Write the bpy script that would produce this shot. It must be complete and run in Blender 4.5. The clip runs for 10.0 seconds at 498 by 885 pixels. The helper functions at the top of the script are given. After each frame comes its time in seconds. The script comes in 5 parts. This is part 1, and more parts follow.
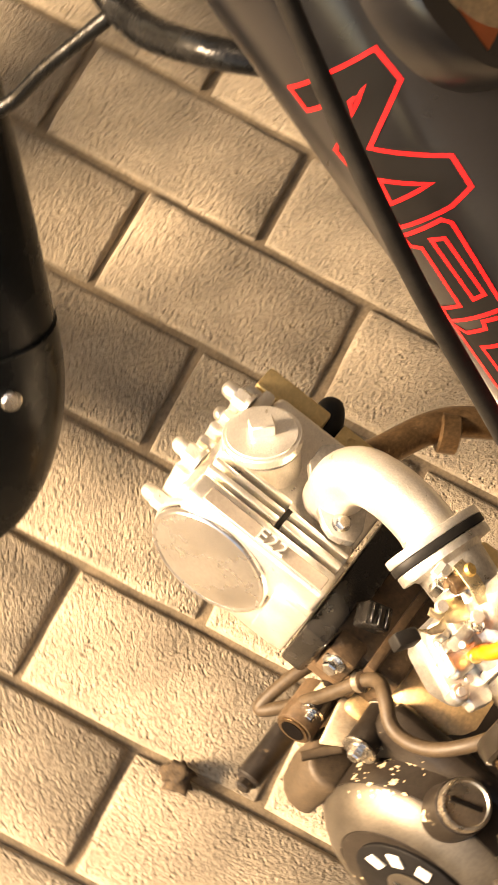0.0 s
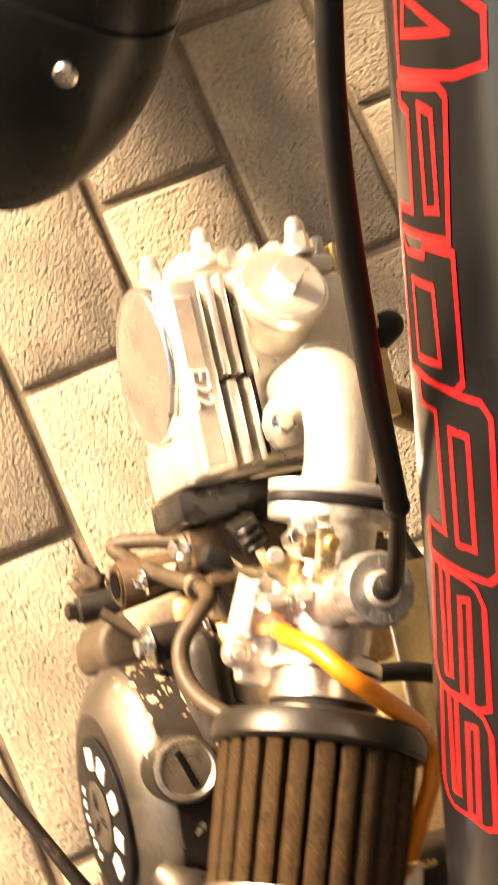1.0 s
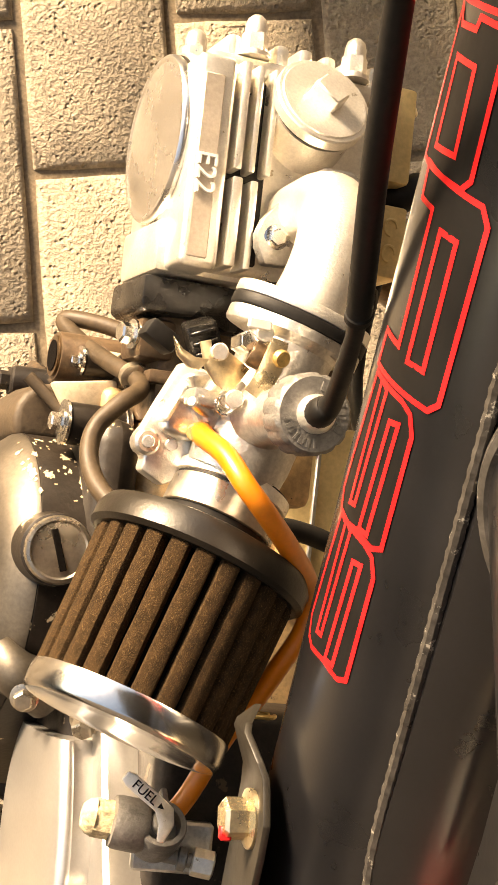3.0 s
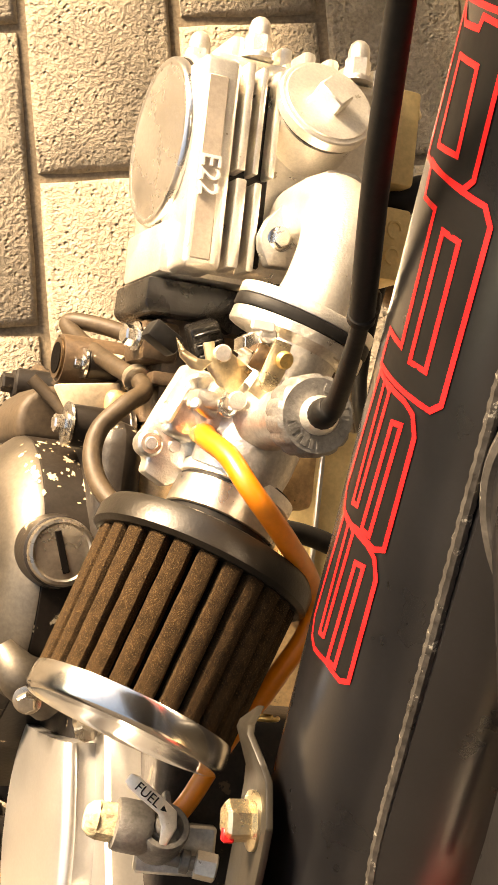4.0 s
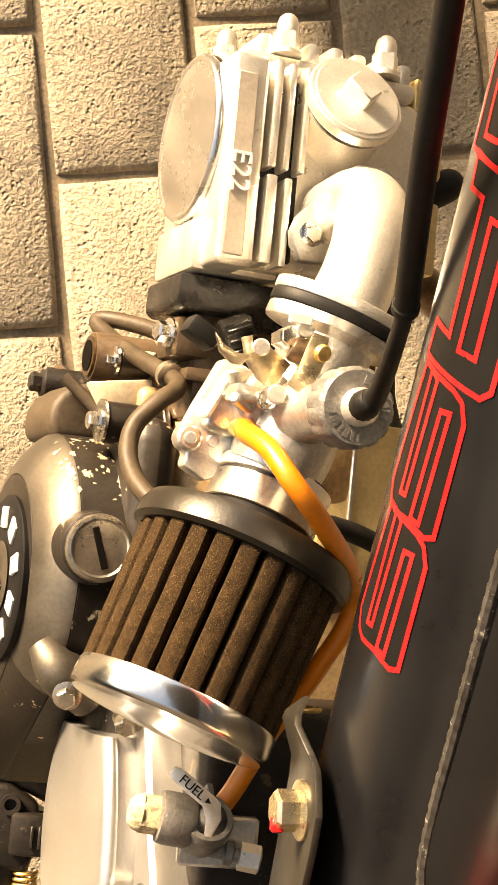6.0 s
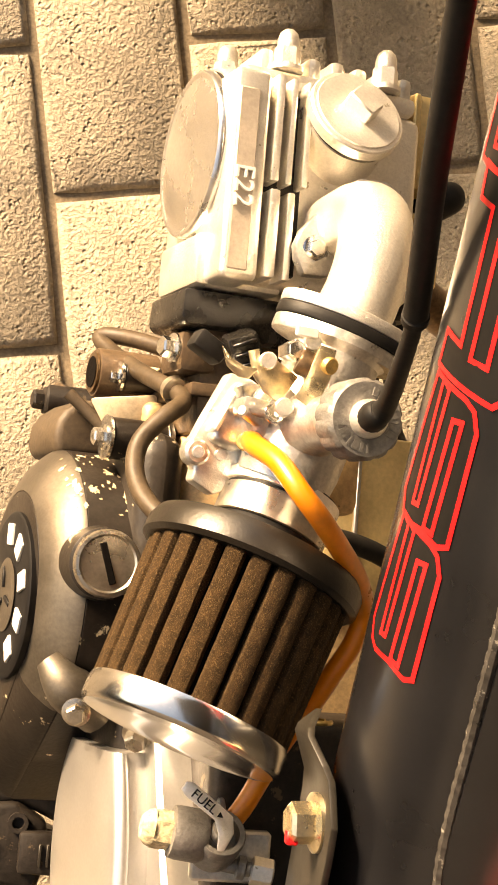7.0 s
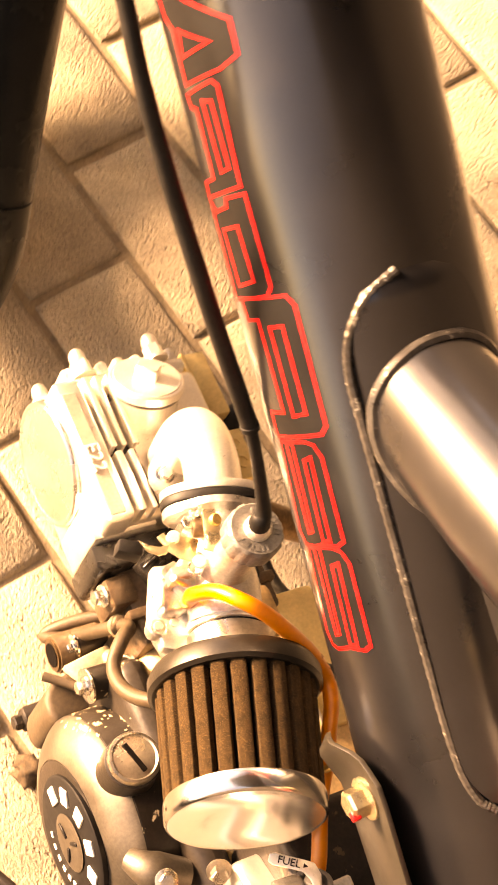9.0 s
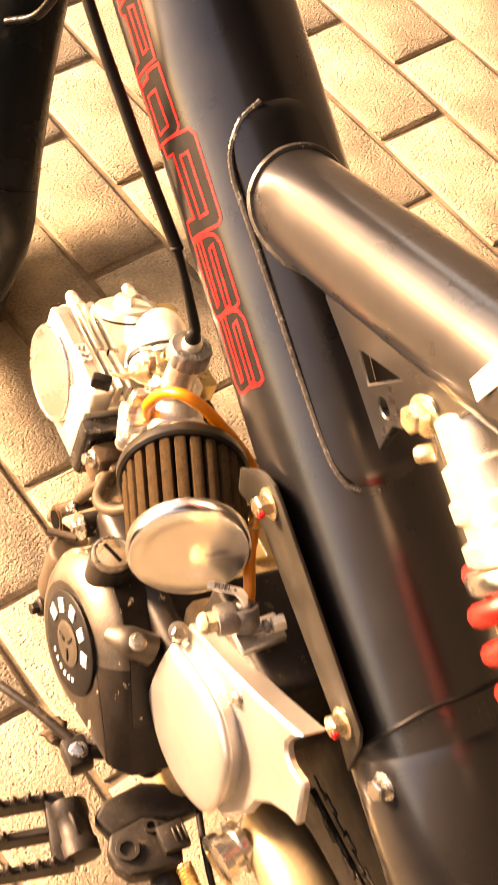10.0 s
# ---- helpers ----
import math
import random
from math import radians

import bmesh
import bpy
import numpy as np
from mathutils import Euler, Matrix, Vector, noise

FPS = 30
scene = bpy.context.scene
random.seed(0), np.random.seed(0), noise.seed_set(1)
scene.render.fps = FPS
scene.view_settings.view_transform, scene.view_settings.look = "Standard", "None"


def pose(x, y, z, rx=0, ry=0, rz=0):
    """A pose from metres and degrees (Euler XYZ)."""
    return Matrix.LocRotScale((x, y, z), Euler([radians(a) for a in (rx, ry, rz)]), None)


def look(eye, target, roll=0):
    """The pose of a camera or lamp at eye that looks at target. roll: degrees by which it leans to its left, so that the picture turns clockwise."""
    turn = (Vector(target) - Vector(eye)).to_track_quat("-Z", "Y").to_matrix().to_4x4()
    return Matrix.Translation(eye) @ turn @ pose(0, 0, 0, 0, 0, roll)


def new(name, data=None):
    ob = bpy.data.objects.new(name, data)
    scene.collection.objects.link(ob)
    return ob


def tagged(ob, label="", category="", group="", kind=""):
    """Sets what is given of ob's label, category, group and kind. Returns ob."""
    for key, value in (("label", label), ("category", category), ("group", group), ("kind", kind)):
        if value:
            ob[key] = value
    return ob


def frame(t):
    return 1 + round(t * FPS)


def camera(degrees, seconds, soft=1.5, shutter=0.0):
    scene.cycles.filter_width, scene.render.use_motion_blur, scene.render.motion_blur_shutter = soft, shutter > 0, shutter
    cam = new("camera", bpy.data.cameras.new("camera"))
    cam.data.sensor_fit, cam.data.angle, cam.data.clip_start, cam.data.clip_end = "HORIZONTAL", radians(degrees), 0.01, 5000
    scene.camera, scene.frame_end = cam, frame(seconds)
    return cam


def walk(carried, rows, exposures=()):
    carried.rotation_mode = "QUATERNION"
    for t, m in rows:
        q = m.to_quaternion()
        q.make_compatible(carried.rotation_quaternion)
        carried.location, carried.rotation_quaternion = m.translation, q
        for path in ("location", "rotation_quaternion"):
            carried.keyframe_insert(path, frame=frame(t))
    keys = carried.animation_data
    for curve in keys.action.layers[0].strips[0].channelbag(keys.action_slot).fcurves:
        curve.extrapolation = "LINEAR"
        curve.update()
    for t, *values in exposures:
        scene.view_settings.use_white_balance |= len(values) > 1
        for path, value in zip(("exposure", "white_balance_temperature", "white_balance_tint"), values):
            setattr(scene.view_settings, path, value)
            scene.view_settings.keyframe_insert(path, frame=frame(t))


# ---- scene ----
cam = camera(18.0, 10.0, soft=0.95, shutter=0.4)
PATH = [
    (0, -0.1656, -0.0832, 1.1485, 17.88, -8.49, -63.41),
    (0.3, -0.1273, -0.1041, 1.1159, 14.12, -8.96, -52.49),
    (0.5, -0.1161, -0.1223, 1.1112, 12.71, -8.74, -45.54),
    (0.6, -0.1047, -0.1293, 1.0998, 11.48, -9.04, -40.48),
    (1, -0.0435, -0.1938, 1.0558, 8.82, -6.37, -23.90),
    (1.5, -0.0436, -0.2238, 1.0416, 5.81, -7.48, -13.41),
    (2, -0.0393, -0.2288, 1.0227, 3.50, -8.11, -7.97),
    (2.5, -0.0363, -0.2352, 1.0153, 3.52, -8.91, -4.95),
    (4, -0.0341, -0.2396, 1.0130, 3.95, -8.67, -4.83),
    (4.5, -0.0380, -0.2395, 1.0136, 3.95, -8.53, -5.15),
    (5, -0.0420, -0.2402, 1.0140, 4.02, -8.43, -5.39),
    (5.5, -0.0449, -0.2406, 1.0142, 4.07, -8.42, -5.55),
    (7, -0.0526, -0.2425, 1.0141, 4.90, -8.78, -6.34),
    (7.5, -0.0594, -0.2403, 1.0204, 6.60, -7.77, -10.15),
    (8, -0.0733, -0.2477, 1.0449, 10.26, -7.03, -18.20),
    (8.5, -0.1055, -0.2971, 1.0915, 17.57, -8.10, -26.90),
    (9, -0.1502, -0.3646, 1.1590, 25.06, -7.37, -34.97),
    (9.2, -0.1626, -0.4122, 1.1749, 27.97, -5.64, -36.69),
    (9.5, -0.2107, -0.5257, 1.1973, 32.90, -4.35, -36.40),
    (9.7, -0.2428, -0.6015, 1.2122, 35.14, -3.60, -36.26),
    (10, -0.2942, -0.6824, 1.2349, 36.98, -3.77, -35.66),
]
walk(cam, [(t, pose(x, y, z, rx, ry, rz)) for t, x, y, z, rx, ry, rz in PATH],
     [(0, 2.02, 9900, 18), (0.5, 2.1, 9900, 18), (1.5, 2.28, 10000, 20), (2.2, 1.98, 9500, 15), (4.2, 2.1, 9700, 15), (5.5, 2.03, 9900, 13), (7, 2.02, 10500, 17), (8, 2.05, 11900, 26), (8.5, 2.42, 14000, 29), (9, 2.88, 17000, 37), (9.6, 2.80, 15800, 35), (10, 2.56, 14000, 35)])

# ---- light ----
SUN_EL, SUN_AZ = 20, 326   # degrees; azimuth from +y towards +x of the place where the sun stands
world = bpy.data.worlds.new("sky")
scene.world = world
world.use_nodes = True
sky = world.node_tree.nodes.new("ShaderNodeTexSky")
sky.sky_type, sky.sun_disc = "NISHITA", False
sky.sun_elevation, sky.sun_rotation = radians(SUN_EL), radians(SUN_AZ)
back = world.node_tree.nodes["Background"]
world.node_tree.links.new(sky.outputs["Color"], back.inputs["Color"])
back.inputs["Strength"].default_value = 0.12
sun = new("sun", bpy.data.lights.new("sun", "SUN"))
sun.data.energy, sun.data.angle, sun.data.color = 5.0, radians(17), (1.0, 0.90, 0.78)
_a, _e = radians(SUN_AZ), radians(SUN_EL)
sun.matrix_world = look(Vector((math.sin(_a) * math.cos(_e), math.cos(_a) * math.cos(_e), math.sin(_e))) * 5, (0, 0, 0))

# ---- materials ----


def mat(name, base, rough=0.5, metal=0.0, vary=0.2, scale=40.0, bump=0.15, fine=300.0, coat=0.0, worn=None, worn_at=0.62, worn_scale=60.0, per_piece=0.0, gloss=0.5, uneven=1.0, coat_rough=0.37):
    """A surface with colour varied at two scales, uneven gloss, fine relief and, where worn is given, patches of that colour."""
    m = bpy.data.materials.new(name)
    m.use_nodes = True
    nt = m.node_tree
    b = nt.nodes["Principled BSDF"]
    co = nt.nodes.new("ShaderNodeTexCoord")

    def noise_tex(s, detail=4.0, rough_=0.6):
        n = nt.nodes.new("ShaderNodeTexNoise")
        n.inputs["Scale"].default_value, n.inputs["Detail"].default_value, n.inputs["Roughness"].default_value = s, detail, rough_
        nt.links.new(co.outputs["Object"], n.inputs["Vector"])
        return n

    def ramp(src, lo, hi, a, c):
        r = nt.nodes.new("ShaderNodeMapRange")
        r.inputs["From Min"].default_value, r.inputs["From Max"].default_value = lo, hi
        r.inputs["To Min"].default_value, r.inputs["To Max"].default_value = a, c
        nt.links.new(src, r.inputs["Value"])
        return r.outputs["Result"]

    def times(a, c):
        n = nt.nodes.new("ShaderNodeMath")
        n.operation = "MULTIPLY"
        nt.links.new(a, n.inputs[0])
        nt.links.new(c, n.inputs[1])
        return n.outputs[0]

    big, small = noise_tex(scale), noise_tex(fine, 3.0)
    k = times(ramp(big.outputs["Fac"], 0.3, 0.7, 1 - vary, 1 + vary), ramp(small.outputs["Fac"], 0.3, 0.7, 1 - vary * 0.7, 1 + vary * 0.7))
    if per_piece:
        info = nt.nodes.new("ShaderNodeObjectInfo")
        k = times(k, ramp(info.outputs["Random"], 0, 1, 1 - per_piece, 1 + per_piece))
    col = nt.nodes.new("ShaderNodeVectorMath")
    col.operation = "SCALE"
    col.inputs[0].default_value = base
    nt.links.new(k, col.inputs["Scale"])
    out = col.outputs[0]
    rough_out = ramp(big.outputs["Fac"], 0.3, 0.7, max(rough - 0.08 * uneven, 0.04), min(rough + 0.1 * uneven, 1))
    if worn:
        w = noise_tex(worn_scale, 6.0, 0.7)
        f = ramp(w.outputs["Fac"], worn_at, worn_at + 0.02, 0, 1)
        mix = nt.nodes.new("ShaderNodeMix")
        mix.data_type = "RGBA"
        mix.inputs["B"].default_value = (*worn, 1)
        for s in mix.inputs:
            if s.name == "B" and s.type == "RGBA":
                s.default_value = (*worn, 1)
            if s.name == "A" and s.type == "RGBA":
                nt.links.new(out, s)
        nt.links.new(f, mix.inputs["Factor"])
        out = [s for s in mix.outputs if s.type == "RGBA"][0]
    nt.links.new(out, b.inputs["Base Color"])
    nt.links.new(rough_out, b.inputs["Roughness"])
    b.inputs["Metallic"].default_value, b.inputs["Specular IOR Level"].default_value = metal, gloss
    b.inputs["Coat Weight"].default_value, b.inputs["Coat Roughness"].default_value = coat, coat_rough
    if bump:
        bn = nt.nodes.new("ShaderNodeBump")
        bn.inputs["Strength"].default_value, bn.inputs["Distance"].default_value = bump, 0.0006
        nt.links.new(small.outputs["Fac"], bn.inputs["Height"])
        nt.links.new(bn.outputs["Normal"], b.inputs["Normal"])
    return m


def concrete():
    """Pressed concrete: grit, pits and stains."""
    m = mat("paver concrete", (0.32, 0.265, 0.195), 0.92, 0, 0.30, 16, 0, 300, per_piece=0.1)
    nt = m.node_tree
    b = nt.nodes["Principled BSDF"]
    co = nt.nodes.new("ShaderNodeTexCoord")
    grit = nt.nodes.new("ShaderNodeTexNoise")
    grit.inputs["Scale"].default_value, grit.inputs["Detail"].default_value, grit.inputs["Roughness"].default_value = 300, 4, 0.62
    pits = nt.nodes.new("ShaderNodeTexVoronoi")
    pits.inputs["Scale"].default_value = 230
    big = nt.nodes.new("ShaderNodeTexNoise")
    big.inputs["Scale"].default_value, big.inputs["Detail"].default_value = 60, 3
    for n in (grit, pits, big):
        nt.links.new(co.outputs["Object"], n.inputs["Vector"])
    hole = nt.nodes.new("ShaderNodeMapRange")
    hole.inputs["From Min"].default_value, hole.inputs["From Max"].default_value = 0.0, 0.35
    hole.inputs["To Min"].default_value, hole.inputs["To Max"].default_value = -1.0, 0.0
    nt.links.new(pits.outputs["Distance"], hole.inputs["Value"])
    pick = nt.nodes.new("ShaderNodeMapRange")
    pick.inputs["From Min"].default_value, pick.inputs["From Max"].default_value = 0.42, 0.60
    nt.links.new(big.outputs["Fac"], pick.inputs["Value"])
    mul = nt.nodes.new("ShaderNodeMath")
    mul.operation = "MULTIPLY"
    nt.links.new(hole.outputs["Result"], mul.inputs[0])
    nt.links.new(pick.outputs["Result"], mul.inputs[1])
    add = nt.nodes.new("ShaderNodeMath")
    add.operation = "ADD"
    nt.links.new(mul.outputs[0], add.inputs[0])
    nt.links.new(grit.outputs["Fac"], add.inputs[1])
    bn = nt.nodes.new("ShaderNodeBump")
    bn.inputs["Strength"].default_value, bn.inputs["Distance"].default_value = 1.0, 0.0028
    nt.links.new(add.outputs[0], bn.inputs["Height"])
    nt.links.new(bn.outputs["Normal"], b.inputs["Normal"])
    return m


PAVER = concrete()
SAND = mat("joint sand", (0.19, 0.145, 0.095), 0.95, 0, 0.4, 30, 0.8, 400)
PAINT = mat("black frame paint", (0.007, 0.0068, 0.0076), 0.32, 0.0, 0.15, 30, 0.03, 700, coat=1.0, coat_rough=0.21, gloss=0.28)
PAINT.node_tree.nodes["Principled BSDF"].inputs["Coat IOR"].default_value = 1.57
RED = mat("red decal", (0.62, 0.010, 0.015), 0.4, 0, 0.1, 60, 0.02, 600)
INK = mat("black decal", (0.005, 0.0045, 0.0045), 0.5, 0, 0.1, 60, 0.02, 600, gloss=0.2)
WELD = mat("weld bead", (0.055, 0.05, 0.045), 0.34, 0.3, 0.35, 120, 0.3, 500, worn=(0.30, 0.28, 0.24), worn_at=0.60, worn_scale=190)
CAST = mat("cast aluminium", (0.92, 0.87, 0.78), 0.34, 0.84, 0.1, 50, 0.35, 900, worn=(0.52, 0.45, 0.34), worn_at=0.66, worn_scale=120)
SATIN = mat("satin aluminium", (0.58, 0.56, 0.53), 0.33, 0.85, 0.05, 40, 0.08, 700, uneven=0.4)
SMOOTH = mat("polished aluminium", (0.76, 0.74, 0.71), 0.27, 0.97, 0.08, 35, 0.06, 500, uneven=0.6)
CAP = mat("polished cap steel", (0.66, 0.64, 0.61), 0.17, 1.0, 0.05, 30, 0.03, 500, uneven=0.6)
TAN = mat("dusty aluminium", (0.56, 0.38, 0.20), 0.5, 0.4, 0.25, 60, 0.4, 500, worn=(0.10, 0.065, 0.035), worn_at=0.64, worn_scale=90)
GREY = mat("grey zinc casting", (0.60, 0.575, 0.53), 0.34, 0.88, 0.2, 90, 0.4, 600, worn=(0.30, 0.27, 0.23), worn_at=0.66, worn_scale=150)
FLAT = mat("flat grey casting", (0.40, 0.34, 0.275), 0.5, 0.15, 0.15, 60, 0.2, 600)
ZINC = mat("dull grey zinc", (0.20, 0.19, 0.175), 0.5, 0.6, 0.25, 120, 0.5, 700)
BLACKENG = mat("black engine paint", (0.017, 0.013, 0.010), 0.38, 0.0, 0.35, 50, 0.2, 500, worn=(0.58, 0.47, 0.31), worn_at=0.63, worn_scale=58, gloss=0.3)
DUST = mat("dust-covered casting", (0.50, 0.40, 0.28), 0.65, 0.1, 0.2, 60, 0.3, 500)
BROWNCAST = mat("brown dusty casting", (0.055, 0.038, 0.023), 0.6, 0.1, 0.3, 60, 0.35, 400, gloss=0.4)
CHIP = mat("bare metal under the paint", (0.62, 0.50, 0.33), 0.5, 0.3, 0.2, 120, 0.3, 600)
GLOSSY = mat("glossy black moulding", (0.010, 0.009, 0.008), 0.24, 0.0, 0.3, 60, 0.25, 400, gloss=0.5)
BROWNED = mat("browned cylinder iron", (0.075, 0.048, 0.028), 0.42, 0.1, 0.4, 60, 0.4, 400, worn=(0.13, 0.09, 0.052), worn_at=0.62, worn_scale=90, gloss=0.4)
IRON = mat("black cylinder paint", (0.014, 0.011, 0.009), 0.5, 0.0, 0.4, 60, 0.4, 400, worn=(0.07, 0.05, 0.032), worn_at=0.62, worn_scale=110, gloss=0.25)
COVER = mat("bronze grey satin engine cover", (0.125, 0.107, 0.086), 0.42, 0.8, 0.18, 40, 0.1, 600, worn=(0.60, 0.52, 0.40), worn_at=0.70, worn_scale=90)
RUBBER = mat("black rubber", (0.010, 0.009, 0.008), 0.55, 0, 0.3, 60, 0.15, 400, gloss=0.22)
HOSE = mat("dusty rubber hose", (0.050, 0.034, 0.020), 0.52, 0, 0.3, 70, 0.2, 400, gloss=0.3)
FOAM = mat("brown filter cloth", (0.032, 0.0185, 0.0085), 0.95, 0, 0.45, 260, 1.0, 2300, worn=(0.100, 0.062, 0.029), worn_at=0.57, worn_scale=2300, gloss=0.1)
# near-black colour standing for the shade inside gaps and holes
RECESS_SHADE = mat("recess shade black", (0.004, 0.003, 0.0025), 0.95, 0, 0.2, 200, 0.4, 900, gloss=0.05)
PLASTIC = mat("black plastic", (0.008, 0.009, 0.009), 0.24, 0, 0.2, 30, 0.05, 600, gloss=0.11)
AMBER = mat("orange fuel hose", (0.72, 0.215, 0.014), 0.34, 0, 0.12, 50, 0.05, 300, coat=0.3)
AMBER.node_tree.nodes["Principled BSDF"].inputs["Transmission Weight"].default_value = 0.25
STEEL = mat("bright steel", (0.72, 0.70, 0.66), 0.22, 1.0, 0.12, 90, 0.06, 600)
GOLD = mat("yellow zinc plating", (0.74, 0.62, 0.42), 0.28, 0.95, 0.2, 90, 0.15, 600, worn=(0.32, 0.22, 0.11), worn_at=0.66, worn_scale=150)
BRASS = mat("stained brass", (0.62, 0.42, 0.16), 0.4, 0.8, 0.3, 150, 0.3, 500)
SPRING = mat("red spring paint", (0.34, 0.012, 0.010), 0.32, 0, 0.08, 60, 0.02, 500, coat=0.4)
TYRE = mat("tyre rubber", (0.025, 0.024, 0.023), 0.75, 0, 0.2, 50, 0.3, 300)
WHITE = mat("silver lettering", (0.72, 0.70, 0.66), 0.4, 0, 0.1, 80, 0.02, 400)
EARTH = mat("dry mud", (0.055, 0.036, 0.02), 0.95, 0, 0.5, 200, 1.0, 500)
ORANGE = mat("orange plastic", (0.55, 0.12, 0.03), 0.4, 0, 0.1, 40, 0.05, 400)
SWING = mat("champagne swingarm paint", (0.34, 0.27, 0.17), 0.35, 0.6, 0.12, 40, 0.05, 500)
GOLDCAST = mat("yellowed aluminium casting", (0.74, 0.56, 0.28), 0.42, 0.6, 0.12, 60, 0.2, 500)
BAND = mat("stained clamp steel", (0.50, 0.44, 0.36), 0.3, 0.95, 0.2, 60, 0.08, 500)
RUST = mat("browned exhaust steel", (0.13, 0.08, 0.042), 0.36, 0.7, 0.35, 50, 0.15, 400, worn=(0.30, 0.20, 0.11), worn_at=0.62, worn_scale=40)
TAPE = mat("glossy wiring tape", (0.005, 0.005, 0.005), 0.26, 0, 0.2, 80, 0.9, 160, gloss=0.2)
RING = mat("satin filter ring", (0.013, 0.010, 0.007), 0.34, 0.2, 0.25, 60, 0.15, 700, worn=(0.12, 0.10, 0.075), worn_at=0.70, worn_scale=420)
CRUST = mat("crusted pale brass", (0.56, 0.47, 0.30), 0.75, 0.3, 0.5, 150, 1.0, 450)
STRIP = mat("dark satin strip", (0.020, 0.017, 0.013), 0.42, 0.0, 0.25, 40, 0.08, 500, gloss=0.35)

# ---- building ----
BIKE = pose(0.1, -0.05, 0, 0, 0, -11)
LEAN = Matrix.Translation((0, 0, 0.40)) @ Matrix.Rotation(radians(14), 4, "Y")


def E(x, y, z):
    """A point given in the engine's own upright axes, in the motorcycle's."""
    return LEAN @ Vector((x, y, z))


def mesh_from(name, bm, m, sharp=38):
    bmesh.ops.recalc_face_normals(bm, faces=bm.faces)
    me = bpy.data.meshes.new(name)
    bm.to_mesh(me)
    bm.free()
    for p in me.polygons:
        p.use_smooth = True
    me.set_sharp_from_angle(angle=radians(sharp))
    me.materials.append(m)
    return me


def part(name, bm, m, parent, label=""):
    ob = new(name, mesh_from(name, bm, m))
    ob.parent = parent
    return tagged(ob, label)


def basis(a, b):
    """The turn and place that carry z onto the way from a to b."""
    a, b = Vector(a), Vector(b)
    return Matrix.Translation(a) @ (b - a).to_track_quat("Z", "Y").to_matrix().to_4x4()


def lathe(profile, a, b, seg=32, bm=None):
    """Rings (radius, height) about the line from a towards b; the height is in metres from a."""
    bm = bm or bmesh.new()
    m = basis(a, b)
    rings = []
    for r, h in profile:
        if r < 1e-6:
            rings.append([bm.verts.new(m @ Vector((0, 0, h)))])
        else:
            rings.append([bm.verts.new(m @ Vector((r * math.cos(2 * math.pi * i / seg), r * math.sin(2 * math.pi * i / seg), h))) for i in range(seg)])
    for p, q in zip(rings, rings[1:]):
        for i in range(seg):
            j = (i + 1) % seg
            if len(p) == 1 and len(q) > 1:
                bm.faces.new((p[0], q[j], q[i]))
            elif len(q) == 1 and len(p) > 1:
                bm.faces.new((p[i], p[j], q[0]))
            elif len(p) > 1:
                bm.faces.new((p[i], p[j], q[j], q[i]))
    for ring in (rings[0], rings[-1]):
        if len(ring) > 2:
            bm.faces.new(ring)
    return bm


def rod(a, b, r, seg=24, e=0.0006, bm=None):
    n = (Vector(b) - Vector(a)).length
    return lathe([(r - e, 0), (r, e), (r, n - e), (r - e, n)], a, b, seg, bm)


def curve_points(pts, n=8):
    p = [Vector(q) for q in pts]
    p = [2 * p[0] - p[1]] + p + [2 * p[-1] - p[-2]]
    out = []
    for i in range(1, len(p) - 2):
        a, b, c, d = p[i - 1:i + 3]
        for k in range(n):
            t = k / n
            out.append(0.5 * (2 * b + (c - a) * t + (2 * a - 5 * b + 4 * c - d) * t * t + (3 * b - a - 3 * c + d) * t ** 3))
    return out + [p[-2]]


def sweep(pts, r, seg=14, n=8, bm=None, smooth=True):
    """A round hose or pipe along the points; r is one radius or one for each point."""
    path = curve_points(pts, n) if smooth else [Vector(q) for q in pts]
    radii = [r] * len(path) if isinstance(r, float) else [float(v) for v in np.interp(np.linspace(0, len(r) - 1, len(path)), range(len(r)), r)]
    bm = bm or bmesh.new()
    tang = [(path[min(i + 1, len(path) - 1)] - path[max(i - 1, 0)]).normalized() for i in range(len(path))]
    u = tang[0].orthogonal().normalized()
    rings = []
    for p, t, q in zip(path, tang, radii):
        u = (u - t * u.dot(t)).normalized()
        v = t.cross(u)
        rings.append([bm.verts.new(p + q * (u * math.cos(2 * math.pi * i / seg) + v * math.sin(2 * math.pi * i / seg))) for i in range(seg)])
    for a, b in zip(rings, rings[1:]):
        for i in range(seg):
            bm.faces.new((a[i], a[(i + 1) % seg], b[(i + 1) % seg], b[i]))
    bm.faces.new(rings[0])
    bm.faces.new(rings[-1])
    return bm


def block(lo, hi, m=None, bevel=0.002, segs=2, bm=None, taper=None):
    """A box with rounded edges; taper pulls in its top in x and y."""
    one = bmesh.new()
    bmesh.ops.create_cube(one, size=1)
    for v in one.verts:
        c = [(lo[i] + hi[i]) / 2 + v.co[i] * (hi[i] - lo[i]) for i in range(3)]
        if taper and v.co.z > 0:
            c[0] -= v.co.x * 2 * taper[0]
            c[1] -= v.co.y * 2 * taper[1]
        v.co = c
    if bevel:
        bmesh.ops.bevel(one, geom=list(one.edges), offset=bevel, segments=segs, affect="EDGES", profile=0.5)
    if m is not None:
        one.transform(m)
    if bm is None:
        return one
    return join(bm, one)


def join(bm, other):
    me = bpy.data.meshes.new("joined")
    other.to_mesh(me)
    other.free()
    bm.from_mesh(me)
    bpy.data.meshes.remove(me)
    return bm


